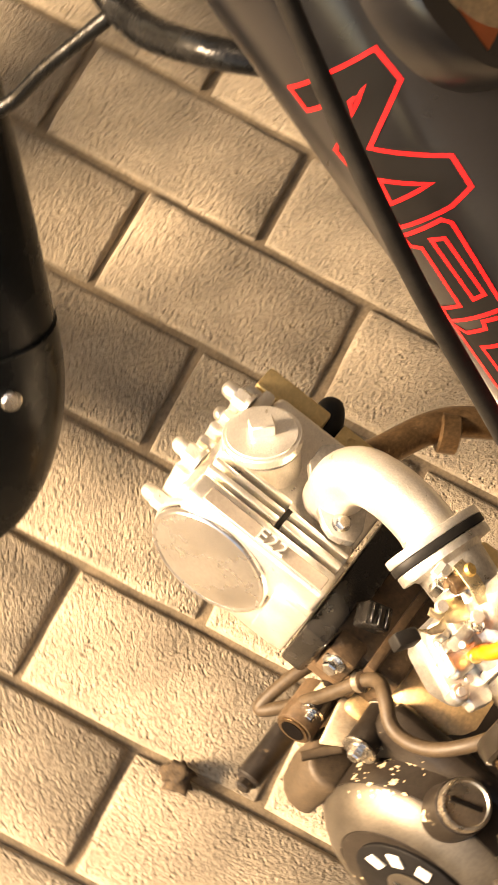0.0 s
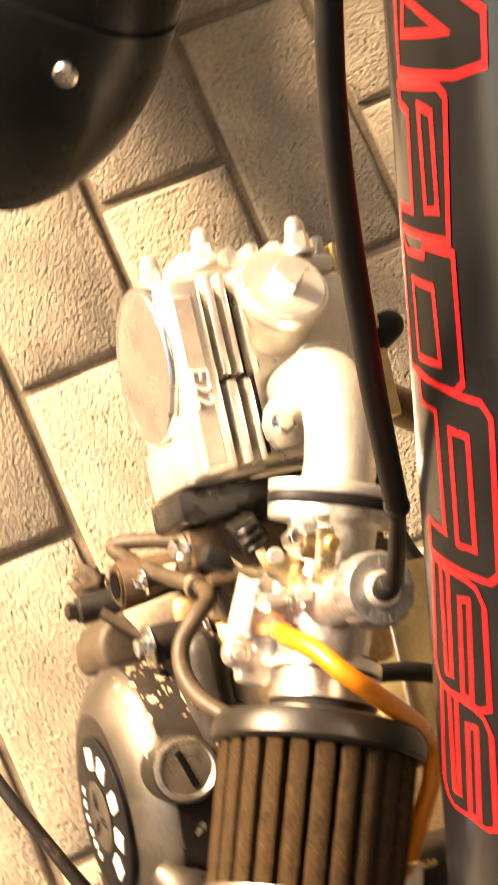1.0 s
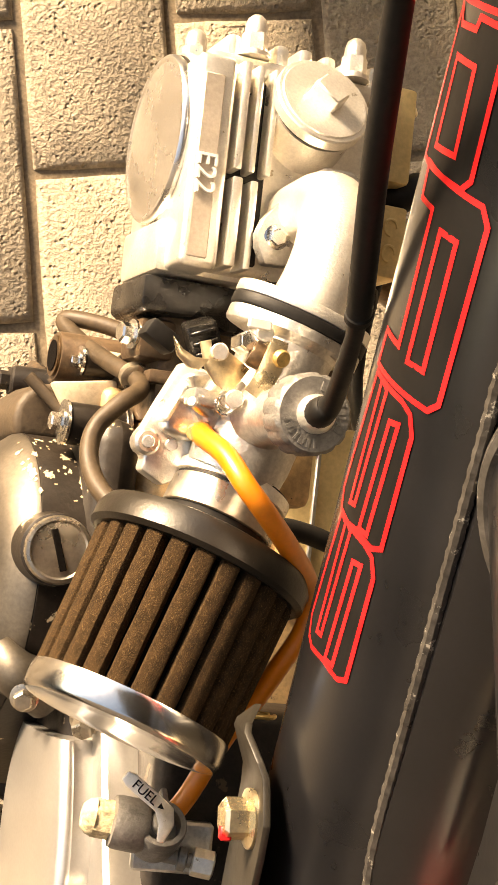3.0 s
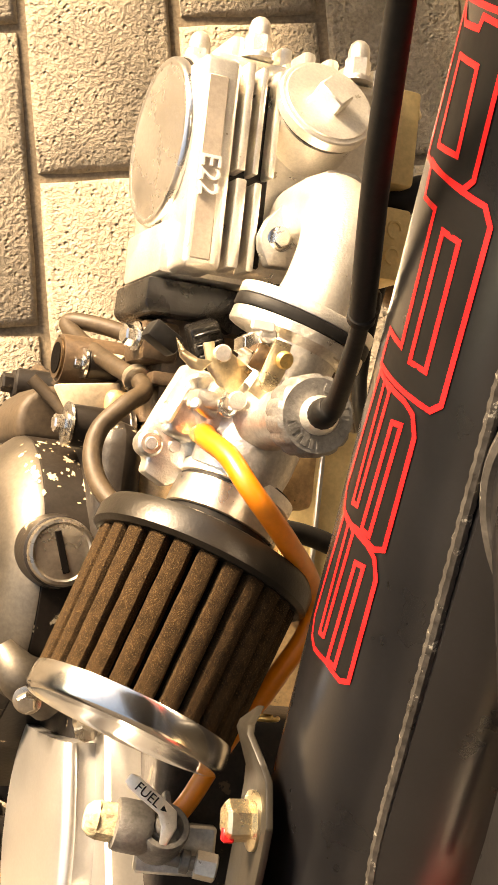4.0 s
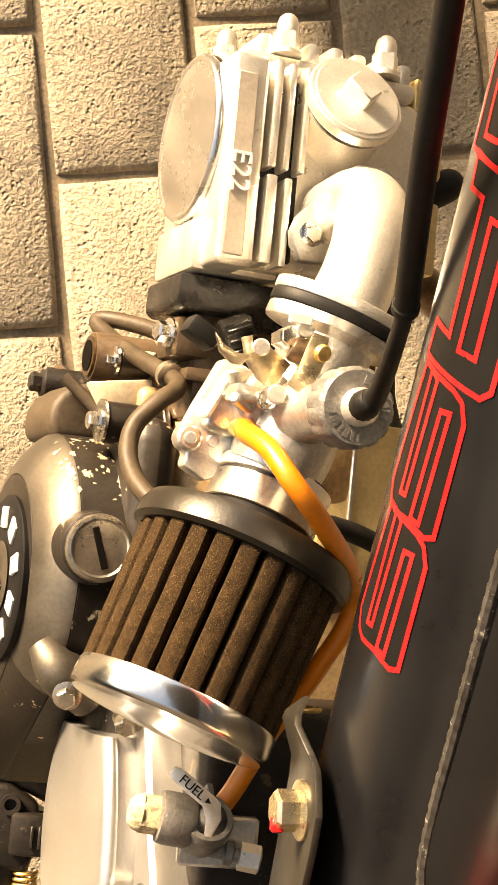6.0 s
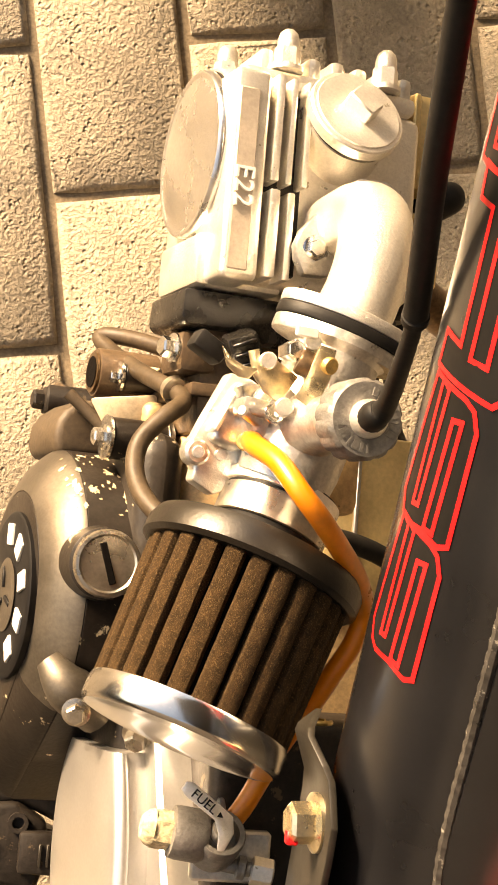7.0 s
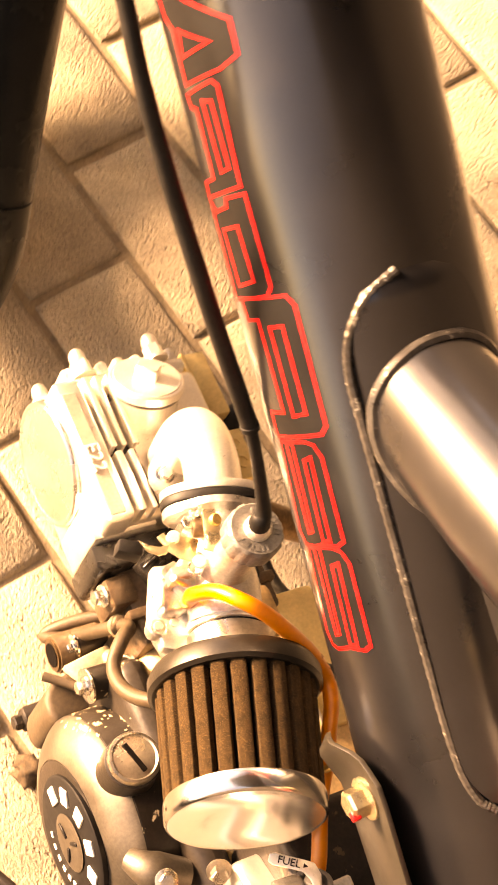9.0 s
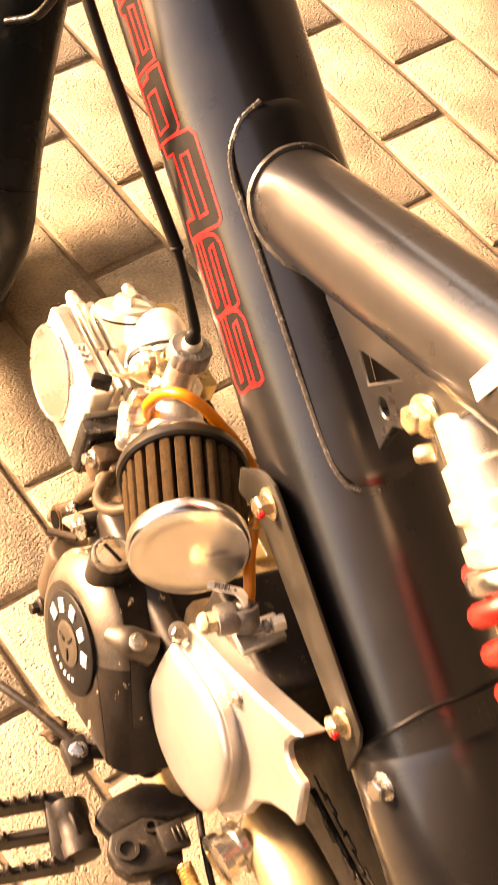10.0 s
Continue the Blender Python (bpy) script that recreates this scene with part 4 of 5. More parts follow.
    # generator cover: a domed round shape drawn out to the rear
    m = LEAN @ Matrix(((0, 0, -1, 0.004), (1, 0, 0, -0.221), (0, 1, 0, -0.065), (0, 0, 0, 1)))
    seg, apex = 96, radians(195)

    def drop(r, reach, t):
        """Radius at the angle t of a circle drawn out to a point."""
        a = abs((t - apex + math.pi) % (2 * math.pi) - math.pi)
        e = math.acos(r / reach)
        return r / math.cos(a - e) if a < e else r

    def shell(rings, keep, cap):
        bm = bmesh.new()
        rows = []
        for r, h, reach in rings:
            rows.append([bm.verts.new(m @ Vector((drop(r, reach, t) * math.cos(t), drop(r, reach, t) * math.sin(t), h))) for t in [2 * math.pi * i / seg for i in range(seg)]])
        for p, q in zip(rows, rows[1:]):
            for i in range(seg):
                if keep(2 * math.pi * (i + 0.5) / seg):
                    bm.faces.new((p[i], p[(i + 1) % seg], q[(i + 1) % seg], q[i]))
        if cap:
            bm.faces.new(rows[-1])
        else:
            bmesh.ops.delete(bm, geom=[v for v in bm.verts if not v.link_faces], context="VERTS")
        return bm

    def far_off(t):
        return abs((t - apex + math.pi) % (2 * math.pi) - math.pi) > radians(50)

    skin = [(0.0573, 0.0868, 0.092), (0.0568, 0.0885, 0.092), (0.0545, 0.0915, 0.090), (0.0495, 0.0962, 0.087), (0.0440, 0.0995, 0.084), (0.0390, 0.1010, 0.082)]
    g = part("generator_cover", shell(skin, far_off, False), COVER, bike, "bronze grey satin generator cover with paint chips")
    part("cover_rear", shell(skin, lambda t: not far_off(t), False), BLACKENG, g, "chipped black rear of the cover")
    part("cover_drum", shell([(0.0574, 0.012, 0.094), (0.0574, 0.0862, 0.0925), (0.0560, 0.0872, 0.092)], lambda t: True, True), BLACKENG, g, "chipped black drum behind the cover")
    rnd = random.Random(11)
    for k in range(60):
        turn, h, size = radians(rnd.uniform(14, 58)), 0.0925 - 0.036 * rnd.random() ** 1.2, rnd.choice((0.0004, 0.0005, 0.0006, 0.0008, 0.0008, 0.0012, 0.0020))
        n, stretch = 26, rnd.uniform(0.5, 1.9)
        rim, wide = [], 1.0
        bm = bmesh.new()
        for i in range(n):
            q = 2 * math.pi * i / n
            wide = 0.5 * wide + 0.5 * rnd.choice((0.3, 0.7, 1.0, 1.6))
            t, y = turn + size * wide * stretch * math.cos(q) / 0.0574, h + size * wide * math.sin(q)
            r = float(np.interp(y, (0.0868, 0.0885, 0.0915, 0.0962), (0.0576, 0.0571, 0.0548, 0.0498)))
            rim.append(bm.verts.new(m @ Vector((r * math.cos(t), r * math.sin(t), y + 0.0001))))
        bm.faces.new(rim)
        part("paint_chip", bm, CHIP, g)
    part("cover_face", shell([(0.0392, 0.0995, 0.082), (0.0385, 0.1012, 0.081), (0.0365, 0.1020, 0.079)], lambda t: True, True), BLACKENG, g)
    e = m @ Matrix.Translation((-0.0040, 0.0050, 0))
    part("emblem_disc", lathe([(0.0335, 0.0990), (0.0340, 0.1035), (0.0325, 0.1045), (0, 0.1045)], e @ Vector((0, 0, 0)), e @ Vector((0, 0, 1)), 48), INK, g, "round black emblem plate")
    part("emblem_centre", lathe([(0.0140, 0.1040), (0.0150, 0.1052), (0.0120, 0.1060), (0.008, 0.1054), (0, 0.1056)], e @ Vector((0, 0, 0)), e @ Vector((0, 0, 1)), 32), COVER, g)
    for k in range(3):
        part("emblem_spoke", block((-0.0010, 0.003, 0.1052), (0.0010, 0.0115, 0.1064), e @ Matrix.Rotation(radians(120 * k + 20), 4, "Z"), 0.0003, 1), INK, g)
    # plain bars where lettering stands round the emblem
    for k in range(5):
        t = radians(150 - 37 * k)
        bar = block((-0.0038, -0.0044, 0.1043), (0.0038, 0.0044, 0.1056), e @ Matrix.Rotation(t, 4, "Z") @ Matrix.Translation((0.0245, 0, 0)) @ Matrix.Rotation(radians(90), 4, "Z"), 0.0003, 1)
        part("emblem_bar", bar, WHITE, g, "silver bar of the emblem")
    for k in range(6):
        t = radians(222 + 15 * k)
        part("emblem_bar", block((-0.0015, -0.0012, 0.1043), (0.0015, 0.0012, 0.1050), e @ Matrix.Rotation(t, 4, "Z") @ Matrix.Translation((0.0235, 0, 0)) @ Matrix.Rotation(radians(90), 4, "Z"), 0), WHITE, g)
    # timing plug with its slot
    a = E(-0.0788, -0.2100, -0.006)
    n = LEAN.to_3x3() @ Vector((-0.12, 0, 1))
    part("plug_boss", lathe([(0.0150, -0.014), (0.0138, 0.004), (0.0136, 0.010), (0.012, 0.011)], a, a + n, 36), BLACKENG, g)
    p = part("timing_plug", lathe([(0.0105, 0.010), (0.0127, 0.011), (0.0129, 0.014), (0.0122, 0.0155), (0.0110, 0.0158), (0.0102, 0.0150), (0, 0.0152)], a, a + n, 44), BAND, g, "slotted steel timing plug")
    turn = Matrix.Translation(a) @ n.to_track_quat("Z", "Y").to_matrix().to_4x4()
    # near-black bar drawn for the shaded slot, nothing is cut
    part("slot", block((-0.0013, -0.0080, 0.0140), (0.0013, 0.0080, 0.0158), turn @ Matrix.Rotation(radians(-72), 4, "Z"), 0.0003, 1), RECESS_SHADE, g)
    # lifting lug and lower bolts behind the cover
    part("lug", sweep([E(-0.092, -0.248, -0.020), E(-0.084, -0.258, -0.016), E(-0.070, -0.266, -0.020)], [0.005, 0.0095, 0.010], 16, 6), COVER, g)
    hex_bolt(g, E(-0.083, -0.266, -0.006), LEAN.to_3x3() @ Vector((-0.4, -0.3, 1)), 0.0068, BAND, "bolt", 1.0)
    hex_bolt(g, E(-0.062, -0.272, 0.006), LEAN.to_3x3() @ Vector((-0.4, -0.6, 0.6)), 0.0075, BAND, "bolt", 1.0)


crankcase()


def sprocket_cover():
    # flat flange with a chamfered rim, its long top face rising to the rear
    rim = [(-0.272, 0.013), (-0.272, -0.050), (-0.300, -0.066), (-0.345, -0.066), (-0.366, -0.055), (-0.3810, -0.0249), (-0.3825, -0.0097), (-0.3910, 0.0044), (-0.4058, 0.0168), (-0.4148, 0.0203), (-0.4112, 0.0294), (-0.4041, 0.0464), (-0.3909, 0.0433), (-0.3835, 0.0455), (-0.3800, 0.0510), (-0.3815, 0.0585), (-0.3875, 0.0690), (-0.3452, 0.0450), (-0.3150, 0.0300)]
    body = slab(rim, 0.0175, side_matrix(-0.0400), 0.0018, (), 1)
    # its hollow rear tips are only a thin wall
    for v in body.verts:
        p = LEAN.inverted() @ v.co
        if p.y < -0.366 and p.z < 0.0575 and p.x > -0.0535:
            v.co = LEAN @ Vector((-0.0535 + 0.1 * (p.x + 0.0535), p.y, p.z))
    c = part("sprocket_cover", body, SATIN, bike, "bare silver domed sprocket cover")
    # dome with a neck behind its edge, cut off straight at the front
    loop = [(-0.262, -0.006), (-0.276, 0.0045), (-0.303, 0.0145), (-0.325, 0.0185), (-0.3406, 0.0170), (-0.3550, 0.0090), (-0.3630, -0.0020), (-0.3685, -0.0236), (-0.3643, -0.0475), (-0.350, -0.060), (-0.330, -0.067), (-0.305, -0.066), (-0.285, -0.057), (-0.270, -0.043), (-0.262, -0.026)]
    loop = [Vector((y, z, 0)) for y, z in loop]
    fine = curve_points(loop[-2:] + loop + loop[:3], 6)[12:12 + 6 * len(loop)]
    mid = Vector((-0.318, -0.028, 0))
    bm = bmesh.new()
    rows = []
    for k, x in ((0.93, 0.0), (0.935, 0.0090), (0.99, 0.0096), (1.0, 0.0106), (0.997, 0.0118), (0.975, 0.0134), (0.92, 0.0148), (0.80, 0.0160), (0.60, 0.0168), (0.30, 0.0171)):
        rows.append([bm.verts.new((*(mid + (p - mid) * k).xy, x)) for p in fine])
    for p, q in zip(rows, rows[1:]):
        for i in range(len(fine)):
            bm.faces.new((p[i], p[(i + 1) % len(fine)], q[(i + 1) % len(fine)], q[i]))
    bm.faces.new(rows[0])
    bm.faces.new(rows[-1])
    cut = bmesh.ops.bisect_plane(bm, geom=bm.verts[:] + bm.edges[:] + bm.faces[:], plane_co=(-0.2795, 0, 0), plane_no=(1, 0, 0), clear_outer=True)
    bmesh.ops.holes_fill(bm, edges=[e for e in cut["geom_cut"] if isinstance(e, bmesh.types.BMEdge)])
    bmesh.ops.recalc_face_normals(bm, faces=bm.faces)
    bm.transform(side_matrix(-0.0560))
    part("dome", bm, SATIN, c, "smooth silver dome of the cover")
    hex_bolt(c, E(-0.0572, -0.334, 0.027), LEAN.to_3x3() @ Vector((-1, 0, 0.1)), 0.0070, STEEL, "bolt", 1.0)


sprocket_cover()


def mounting_plate():
    out = [(-0.2505, 0.5290), (-0.2555, 0.5440), (-0.2655, 0.5545), (-0.2830, 0.5605), (-0.2930, 0.5565), (-0.4018, 0.4935), (-0.4040, 0.480), (-0.4000, 0.4440), (-0.3800, 0.4640), (-0.276, 0.5145)]
    bm = slab(out, 0.0024, side_matrix(-0.0112, False), 0.0006)
    for y in (-0.251, -0.253, -0.2555, -0.258, -0.262, -0.266, -0.270, -0.274):
        bmesh.ops.bisect_plane(bm, geom=bm.verts[:] + bm.edges[:] + bm.faces[:], plane_co=(0, y, 0), plane_no=(0, 1, 0))
    # its upper end is cranked outwards and back
    for v in bm.verts:
        v.co.x -= float(np.interp(v.co.y, (-0.278, -0.270, -0.258, -0.2555, -0.2490), (0, 0.0008, 0.0060, 0.0055, -0.0010)))
    p = part("mounting_plate", bm, STRIP, bike, "flat dark satin engine mounting strip with a cranked end")
    for at in ((-0.0142, -0.2833, 0.5450), (-0.0142, -0.3880, 0.4805)):
        b = hex_bolt(p, at, (-1, -0.05, 0.12), 0.0110, GOLD, "mounting_bolt", 1.25, "yellow zinc flange bolt with a red mark")
        part("paint_mark", block((-0.0018, -0.0022, -0.0022), (0.0018, 0.0022, 0.0022), Matrix.Translation(Vector(at) + Vector((-0.0078, -0.0046, 0.0010))), 0.0005, 1), RED, p)
    at = on_tube(-0.313, 25, 0.0)
    hex_bolt(bike, at, (-1, -0.2, 0.3), 0.0100, STEEL, "pivot_bolt", 1.2)
    # added black slab that stands for the shaded recess behind the strip
    part("dark_bracket", slab([(-0.300, 0.400), (-0.335, 0.425), (-0.395, 0.462), (-0.440, 0.452), (-0.456, 0.395), (-0.470, 0.330), (-0.400, 0.250), (-0.300, 0.240)], 0.020, side_matrix(0.022, False), 0.006, (), 3), RUBBER, bike, "black slab added for the shaded recess behind the strip")


mounting_plate()


def fuel_tap():
    a, b = Vector((-0.0575, -0.2985, 0.470)), Vector((-0.0187, -0.3035, 0.468))
    d = (b - a).normalized()
    t = part("fuel_tap", lathe([(0.0062, 0.008), (0.0088, 0.0085), (0.0092, 0.0105), (0.0092, 0.0185), (0.0080, 0.0205), (0.0058, 0.021), (0.0058, 0.026)], a, b, 28), ZINC, bike, "stained grey metal fuel tap")
    bm = lathe([(0.0040, -0.002), (0.0060, 0.0), (0.0066, 0.002)], a, b, 20)
    lathe([(0.0068, 0.002), (0.0068, 0.0085), (0.0055, 0.009)], a, b, 6, bm)
    part("brass_nut", bm, CRUST, t, "crusted pale brass nut")
    c = a.lerp(b, 0.63)
    up = Vector((0.12, 0.55, 0.82)).normalized()
    part("valve_body", lathe([(0.0066, -0.0085), (0.0086, -0.0080), (0.0090, -0.006), (0.0090, 0.0052), (0.0084, 0.0060), (0.0066, 0.0060), (0.0064, 0.001), (0, 0.001)], c, c + up, 30), ZINC, t)
    part("valve_stem", lathe([(0.0040, 0.0), (0.0040, 0.007), (0.0034, 0.0082), (0, 0.0082)], c, c + up, 18), GREY, t)
    for k in (-1, 1):
        part("clamp_ear", block((-0.0012, -0.0025, -0.0055), (0.0012, 0.0035, 0.0055), Matrix.Translation(c) @ up.to_track_quat("Z", "Y").to_matrix().to_4x4() @ Matrix.Rotation(radians(20), 4, "Z") @ Matrix.Translation((0.0028 * k, -0.0110, -0.001)), 0.0005, 1), ZINC, t)
    tip, end = Vector((-0.0478, -0.2802, 0.481)), Vector((-0.0315, -0.2920, 0.4805))
    way = (end - tip).normalized()
    side = Vector((0, 0, 1)).cross(way).normalized()
    m = Matrix((way, side, way.cross(side))).transposed().to_4x4()
    m.translation = tip
    pin = Matrix.Translation((0.024, -0.009, 0))
    small = m @ pin @ Matrix.Scale(0.84, 4) @ pin.inverted()
    lev = part("tap_lever", slab([(-0.0028, -0.0020), (0.0, -0.0031), (0.016, -0.0029), (0.0205, -0.0060), (0.0245, -0.0115), (0.0270, -0.0100), (0.0255, -0.002), (0.0210, 0.0028), (0.016, 0.0031), (0.0, 0.0031), (-0.0028, 0.0020)], 0.0016, small, 0.0005), CAST, t, "grey tap lever stamped FUEL")
    part("stamp", letters("FUEL", 0.0056, 0.0003, small @ Matrix.Translation((0.0078, 0.0, 0.0018))), INK, t, "black stamped word FUEL")
    part("stamp", slab([(0.0155, -0.0012), (0.0180, 0.0), (0.0155, 0.0012)], 0.0004, small @ Matrix.Translation((0, 0, 0.0016)), 0), INK, t)
    spout, foot = c + Vector((0.001, -0.0085, -0.0040)), Vector((-0.0180, -0.3120, 0.4660))
    part("outlet", rod(spout, foot, 0.0026, 18), ZINC, t)
    part("outlet_collar", lathe([(0.0030, 0.0), (0.0042, 0.0005), (0.0042, 0.0030), (0.0030, 0.0035)], spout.lerp(foot, 0.5), foot, 18), ZINC, t)
    bm = lathe([(0.0036, 0), (0.0050, 0.0004), (0.0050, 0.0074), (0.0040, 0.0080), (0, 0.0080)], foot + (spout - foot).normalized() * 0.002, foot * 2 - spout, 6)
    part("outlet_nut", bm, CAST, t, "pale outlet nut")
    part("bracket", block((-0.040, -0.318, 0.452), (-0.012, -0.300, 0.458), None, 0.001, 1), GREY, t)


fuel_tap()


def exhaust_and_rear():
    part("exhaust_pipe", sweep([E(0.036, -0.055, -0.052), E(0.060, -0.050, -0.100), (0.070, -0.058, 0.262), (0.110, -0.075, 0.235), (0.165, -0.105, 0.232), (0.20, -0.18, 0.235), (0.205, -0.32, 0.25)], 0.0105, 20, 10), RUST, bike, "browned steel exhaust pipe")
    part("exhaust_clip", lathe([(0.0119, 0), (0.0135, 0.001), (0.0135, 0.012), (0.0119, 0.013)], (0.150, -0.097, 0.232), (0.20, -0.18, 0.235), 24), RUST, bike)
    arm = part("swingarm", sweep([(-0.038, -0.368, 0.332), (-0.040, -0.395, 0.340), (-0.041, -0.45, 0.342), (-0.042, -0.62, 0.335)], [0.017, 0.021, 0.022, 0.022], 24, 8), SWING, bike, "champagne painted swingarm")
    part("pivot_collar", lathe([(0.010, 0), (0.0165, 0.001), (0.0165, 0.006), (0.013, 0.007), (0.013, 0.013), (0.0165, 0.014), (0.0165, 0.02), (0.010, 0.021)], (-0.058, -0.378, 0.335), (-0.09, -0.383, 0.335), 28), STEEL, arm)
    # chain
    me = mesh_from("link", slab([(-0.0078, -0.0035), (-0.004, -0.0042), (0, -0.0028), (0.004, -0.0042), (0.0078, -0.0035), (0.0078, 0.0035), (0.004, 0.0042), (0, 0.0028), (-0.004, 0.0042), (-0.0078, 0.0035)], 0.0014, Matrix.Identity(4), 0.0003, (), 1), IRON)
    chain = part("chain", rod((-0.011, -0.37, 0.358), (-0.011, -0.62, 0.362), 0.002, 8), IRON, bike, "greasy dark drive chain")
    for i in range(20):
        for k in (0, 1):
            ob = new("link", me)
            ob.parent = chain
            ob.matrix_local = pose(-0.014 + 0.006 * k + (0.0016 if i % 2 else 0), -0.372 - 0.0127 * i, 0.358 + 0.0002 * i, 0, 90, 0) @ Matrix.Rotation(radians(90), 4, "Z")


exhaust_and_rear()


def footpeg():
    f = part("footpeg", lathe([(0.009, 0), (0.0125, 0.001), (0.0125, 0.010), (0.0110, 0.012), (0.0110, 0.026), (0.0125, 0.028), (0.0125, 0.038), (0.009, 0.039)], (-0.131, -0.270, 0.250), (-0.135, -0.310, 0.250), 28), IRON, bike, "black toothed folding footpeg")
    peg = pose(-0.143, -0.2845, 0.246, 0, 0, -12)
    for y in (0.0225, 0.0, -0.0225):
        rail = part("rail", block((-0.066, y - 0.0028, -0.008), (0.004, y + 0.0028, 0.008), peg, 0.001, 1), IRON, f)
        for i in range(7 if y else 4):
            part("tooth", block((-0.0650 + 0.0095 * i, y - 0.0027, 0.006), (-0.0595 + 0.0095 * i, y + 0.0027, 0.0135), peg, 0.0012, 1, None, (0.0012, 0)), IRON, rail)
    part("rail", block((-0.070, -0.0253, -0.008), (-0.065, 0.0253, 0.008), peg, 0.001, 1), IRON, f)
    part("root", block((-0.006, -0.0255, -0.010), (0.008, 0.0255, 0.009), peg, 0.003, 2), IRON, f)
    part("peg_spring", sweep([(-0.133, -0.290 + 0.0125 * math.cos(t), 0.250 + 0.0135 * math.sin(t)) for t in [k * 0.5 for k in range(14)]], 0.0016, 8, 4), IRON, f)
    part("arm", slab([(-0.1200, -0.2880), (-0.1100, -0.2790), (-0.0818, -0.2760), (-0.0620, -0.2860), (-0.0480, -0.2990), (-0.0520, -0.3080), (-0.0720, -0.3100), (-0.0900, -0.3020), (-0.1130, -0.3060)], 0.016, pose(0, 0, 0.240), 0.004, (), 3), IRON, f, "curved black bracket arm")
    plate = part("bracket", slab([(-0.1153, -0.3040), (-0.1205, -0.3135), (-0.1190, -0.3260), (-0.1132, -0.3350), (-0.1000, -0.3380), (-0.0794, -0.3410), (-0.0740, -0.3243), (-0.0761, -0.3100), (-0.0902, -0.3010)], 0.016, pose(0, 0, 0.244), 0.003, (), 3), IRON, f, "black footpeg bracket")
    part("socket", lathe([(0.0048, 0), (0.0078, 0), (0.0082, 0.001), (0.0075, 0.0035), (0.0050, 0.0035), (0.0045, 0.001), (0, 0.001)], (-0.1082, -0.3186, 0.2595), (-0.1082, -0.3186, 0.30), 24), STRIP, plate)
    part("socket", lathe([(0.0025, 0), (0.0046, 0), (0.0046, 0.004), (0.0028, 0.004), (0.0025, 0.001), (0, 0.001)], (-0.0890, -0.3100, 0.2595), (-0.0890, -0.3100, 0.30), 20), IRON, plate)
    part("grip", block((-0.0880, -0.3320, 0.258), (-0.0700, -0.3130, 0.2665), None, 0.002, 2), IRON, plate)
    for i in range(3):
        part("rib", block((-0.0790 + 0.0035 * i, -0.3280, 0.266), (-0.0775 + 0.0035 * i, -0.3180, 0.2682), None, 0.0004, 1), STRIP, plate)
    coil = [(-0.0790 + 0.0050 * math.cos(t), -0.340 - 0.0026 * t / (2 * math.pi), 0.255 + 0.0050 * math.sin(t)) for t in [2 * math.pi * k / 10 for k in range(140)]]
    part("stand_spring", sweep(coil, 0.0009, 6, 1, None, False), BRASS, f, "rusty stand spring")
    part("stand_wire", sweep([(-0.0540, -0.3080, 0.250), (-0.0570, -0.3160, 0.252), (-0.0640, -0.345, 0.250), (-0.0690, -0.372, 0.248)], 0.0022, 10, 6), IRON, f)
    part("side_stand", sweep([(-0.082, -0.312, 0.240), (-0.090, -0.345, 0.240), (-0.098, -0.400, 0.236), (-0.108, -0.500, 0.226)], [0.012, 0.0115, 0.0095, 0.009], 16, 6), IRON, f, "folded black side stand")
    f.location = f.location + Vector((-0.008, -0.017, 0.027))
    # gear lever
    g = part("gear_lever", sweep([E(-0.040, -0.262, -0.105), (-0.090, -0.274, 0.300), (-0.1120, -0.2740, 0.306), (-0.1225, -0.2660, 0.309), (-0.1290, -0.2545, 0.311), (-0.1400, -0.2330, 0.312), (-0.1515, -0.2110, 0.310), (-0.1605, -0.1900, 0.305), (-0.1650, -0.1660, 0.302)], [0.0055, 0.0055, 0.0050, 0.0042, 0.0034, 0.0031, 0.0031, 0.0031, 0.0031], 14, 6), IRON, bike, "black bent gear lever")
    part("clamp", block((-0.1335, -0.2810, 0.296), (-0.1165, -0.2600, 0.314), None, 0.003, 2), IRON, g)
    hex_bolt(g, (-0.1247, -0.2726, 0.3130), (-0.15, -0.2, 1), 0.0080, STEEL, "bolt", 1.2)
    part("rubber_grip", lathe([(0.006, 0), (0.0078, 0.001)] + [(0.0078 - 0.0012 * (k % 2), 0.003 + 0.0022 * k) for k in range(16)] + [(0.006, 0.04)], (-0.163, -0.166, 0.302), (-0.22, -0.172, 0.305), 18), RUBBER, g, "ribbed rubber pedal grip")


footpeg()


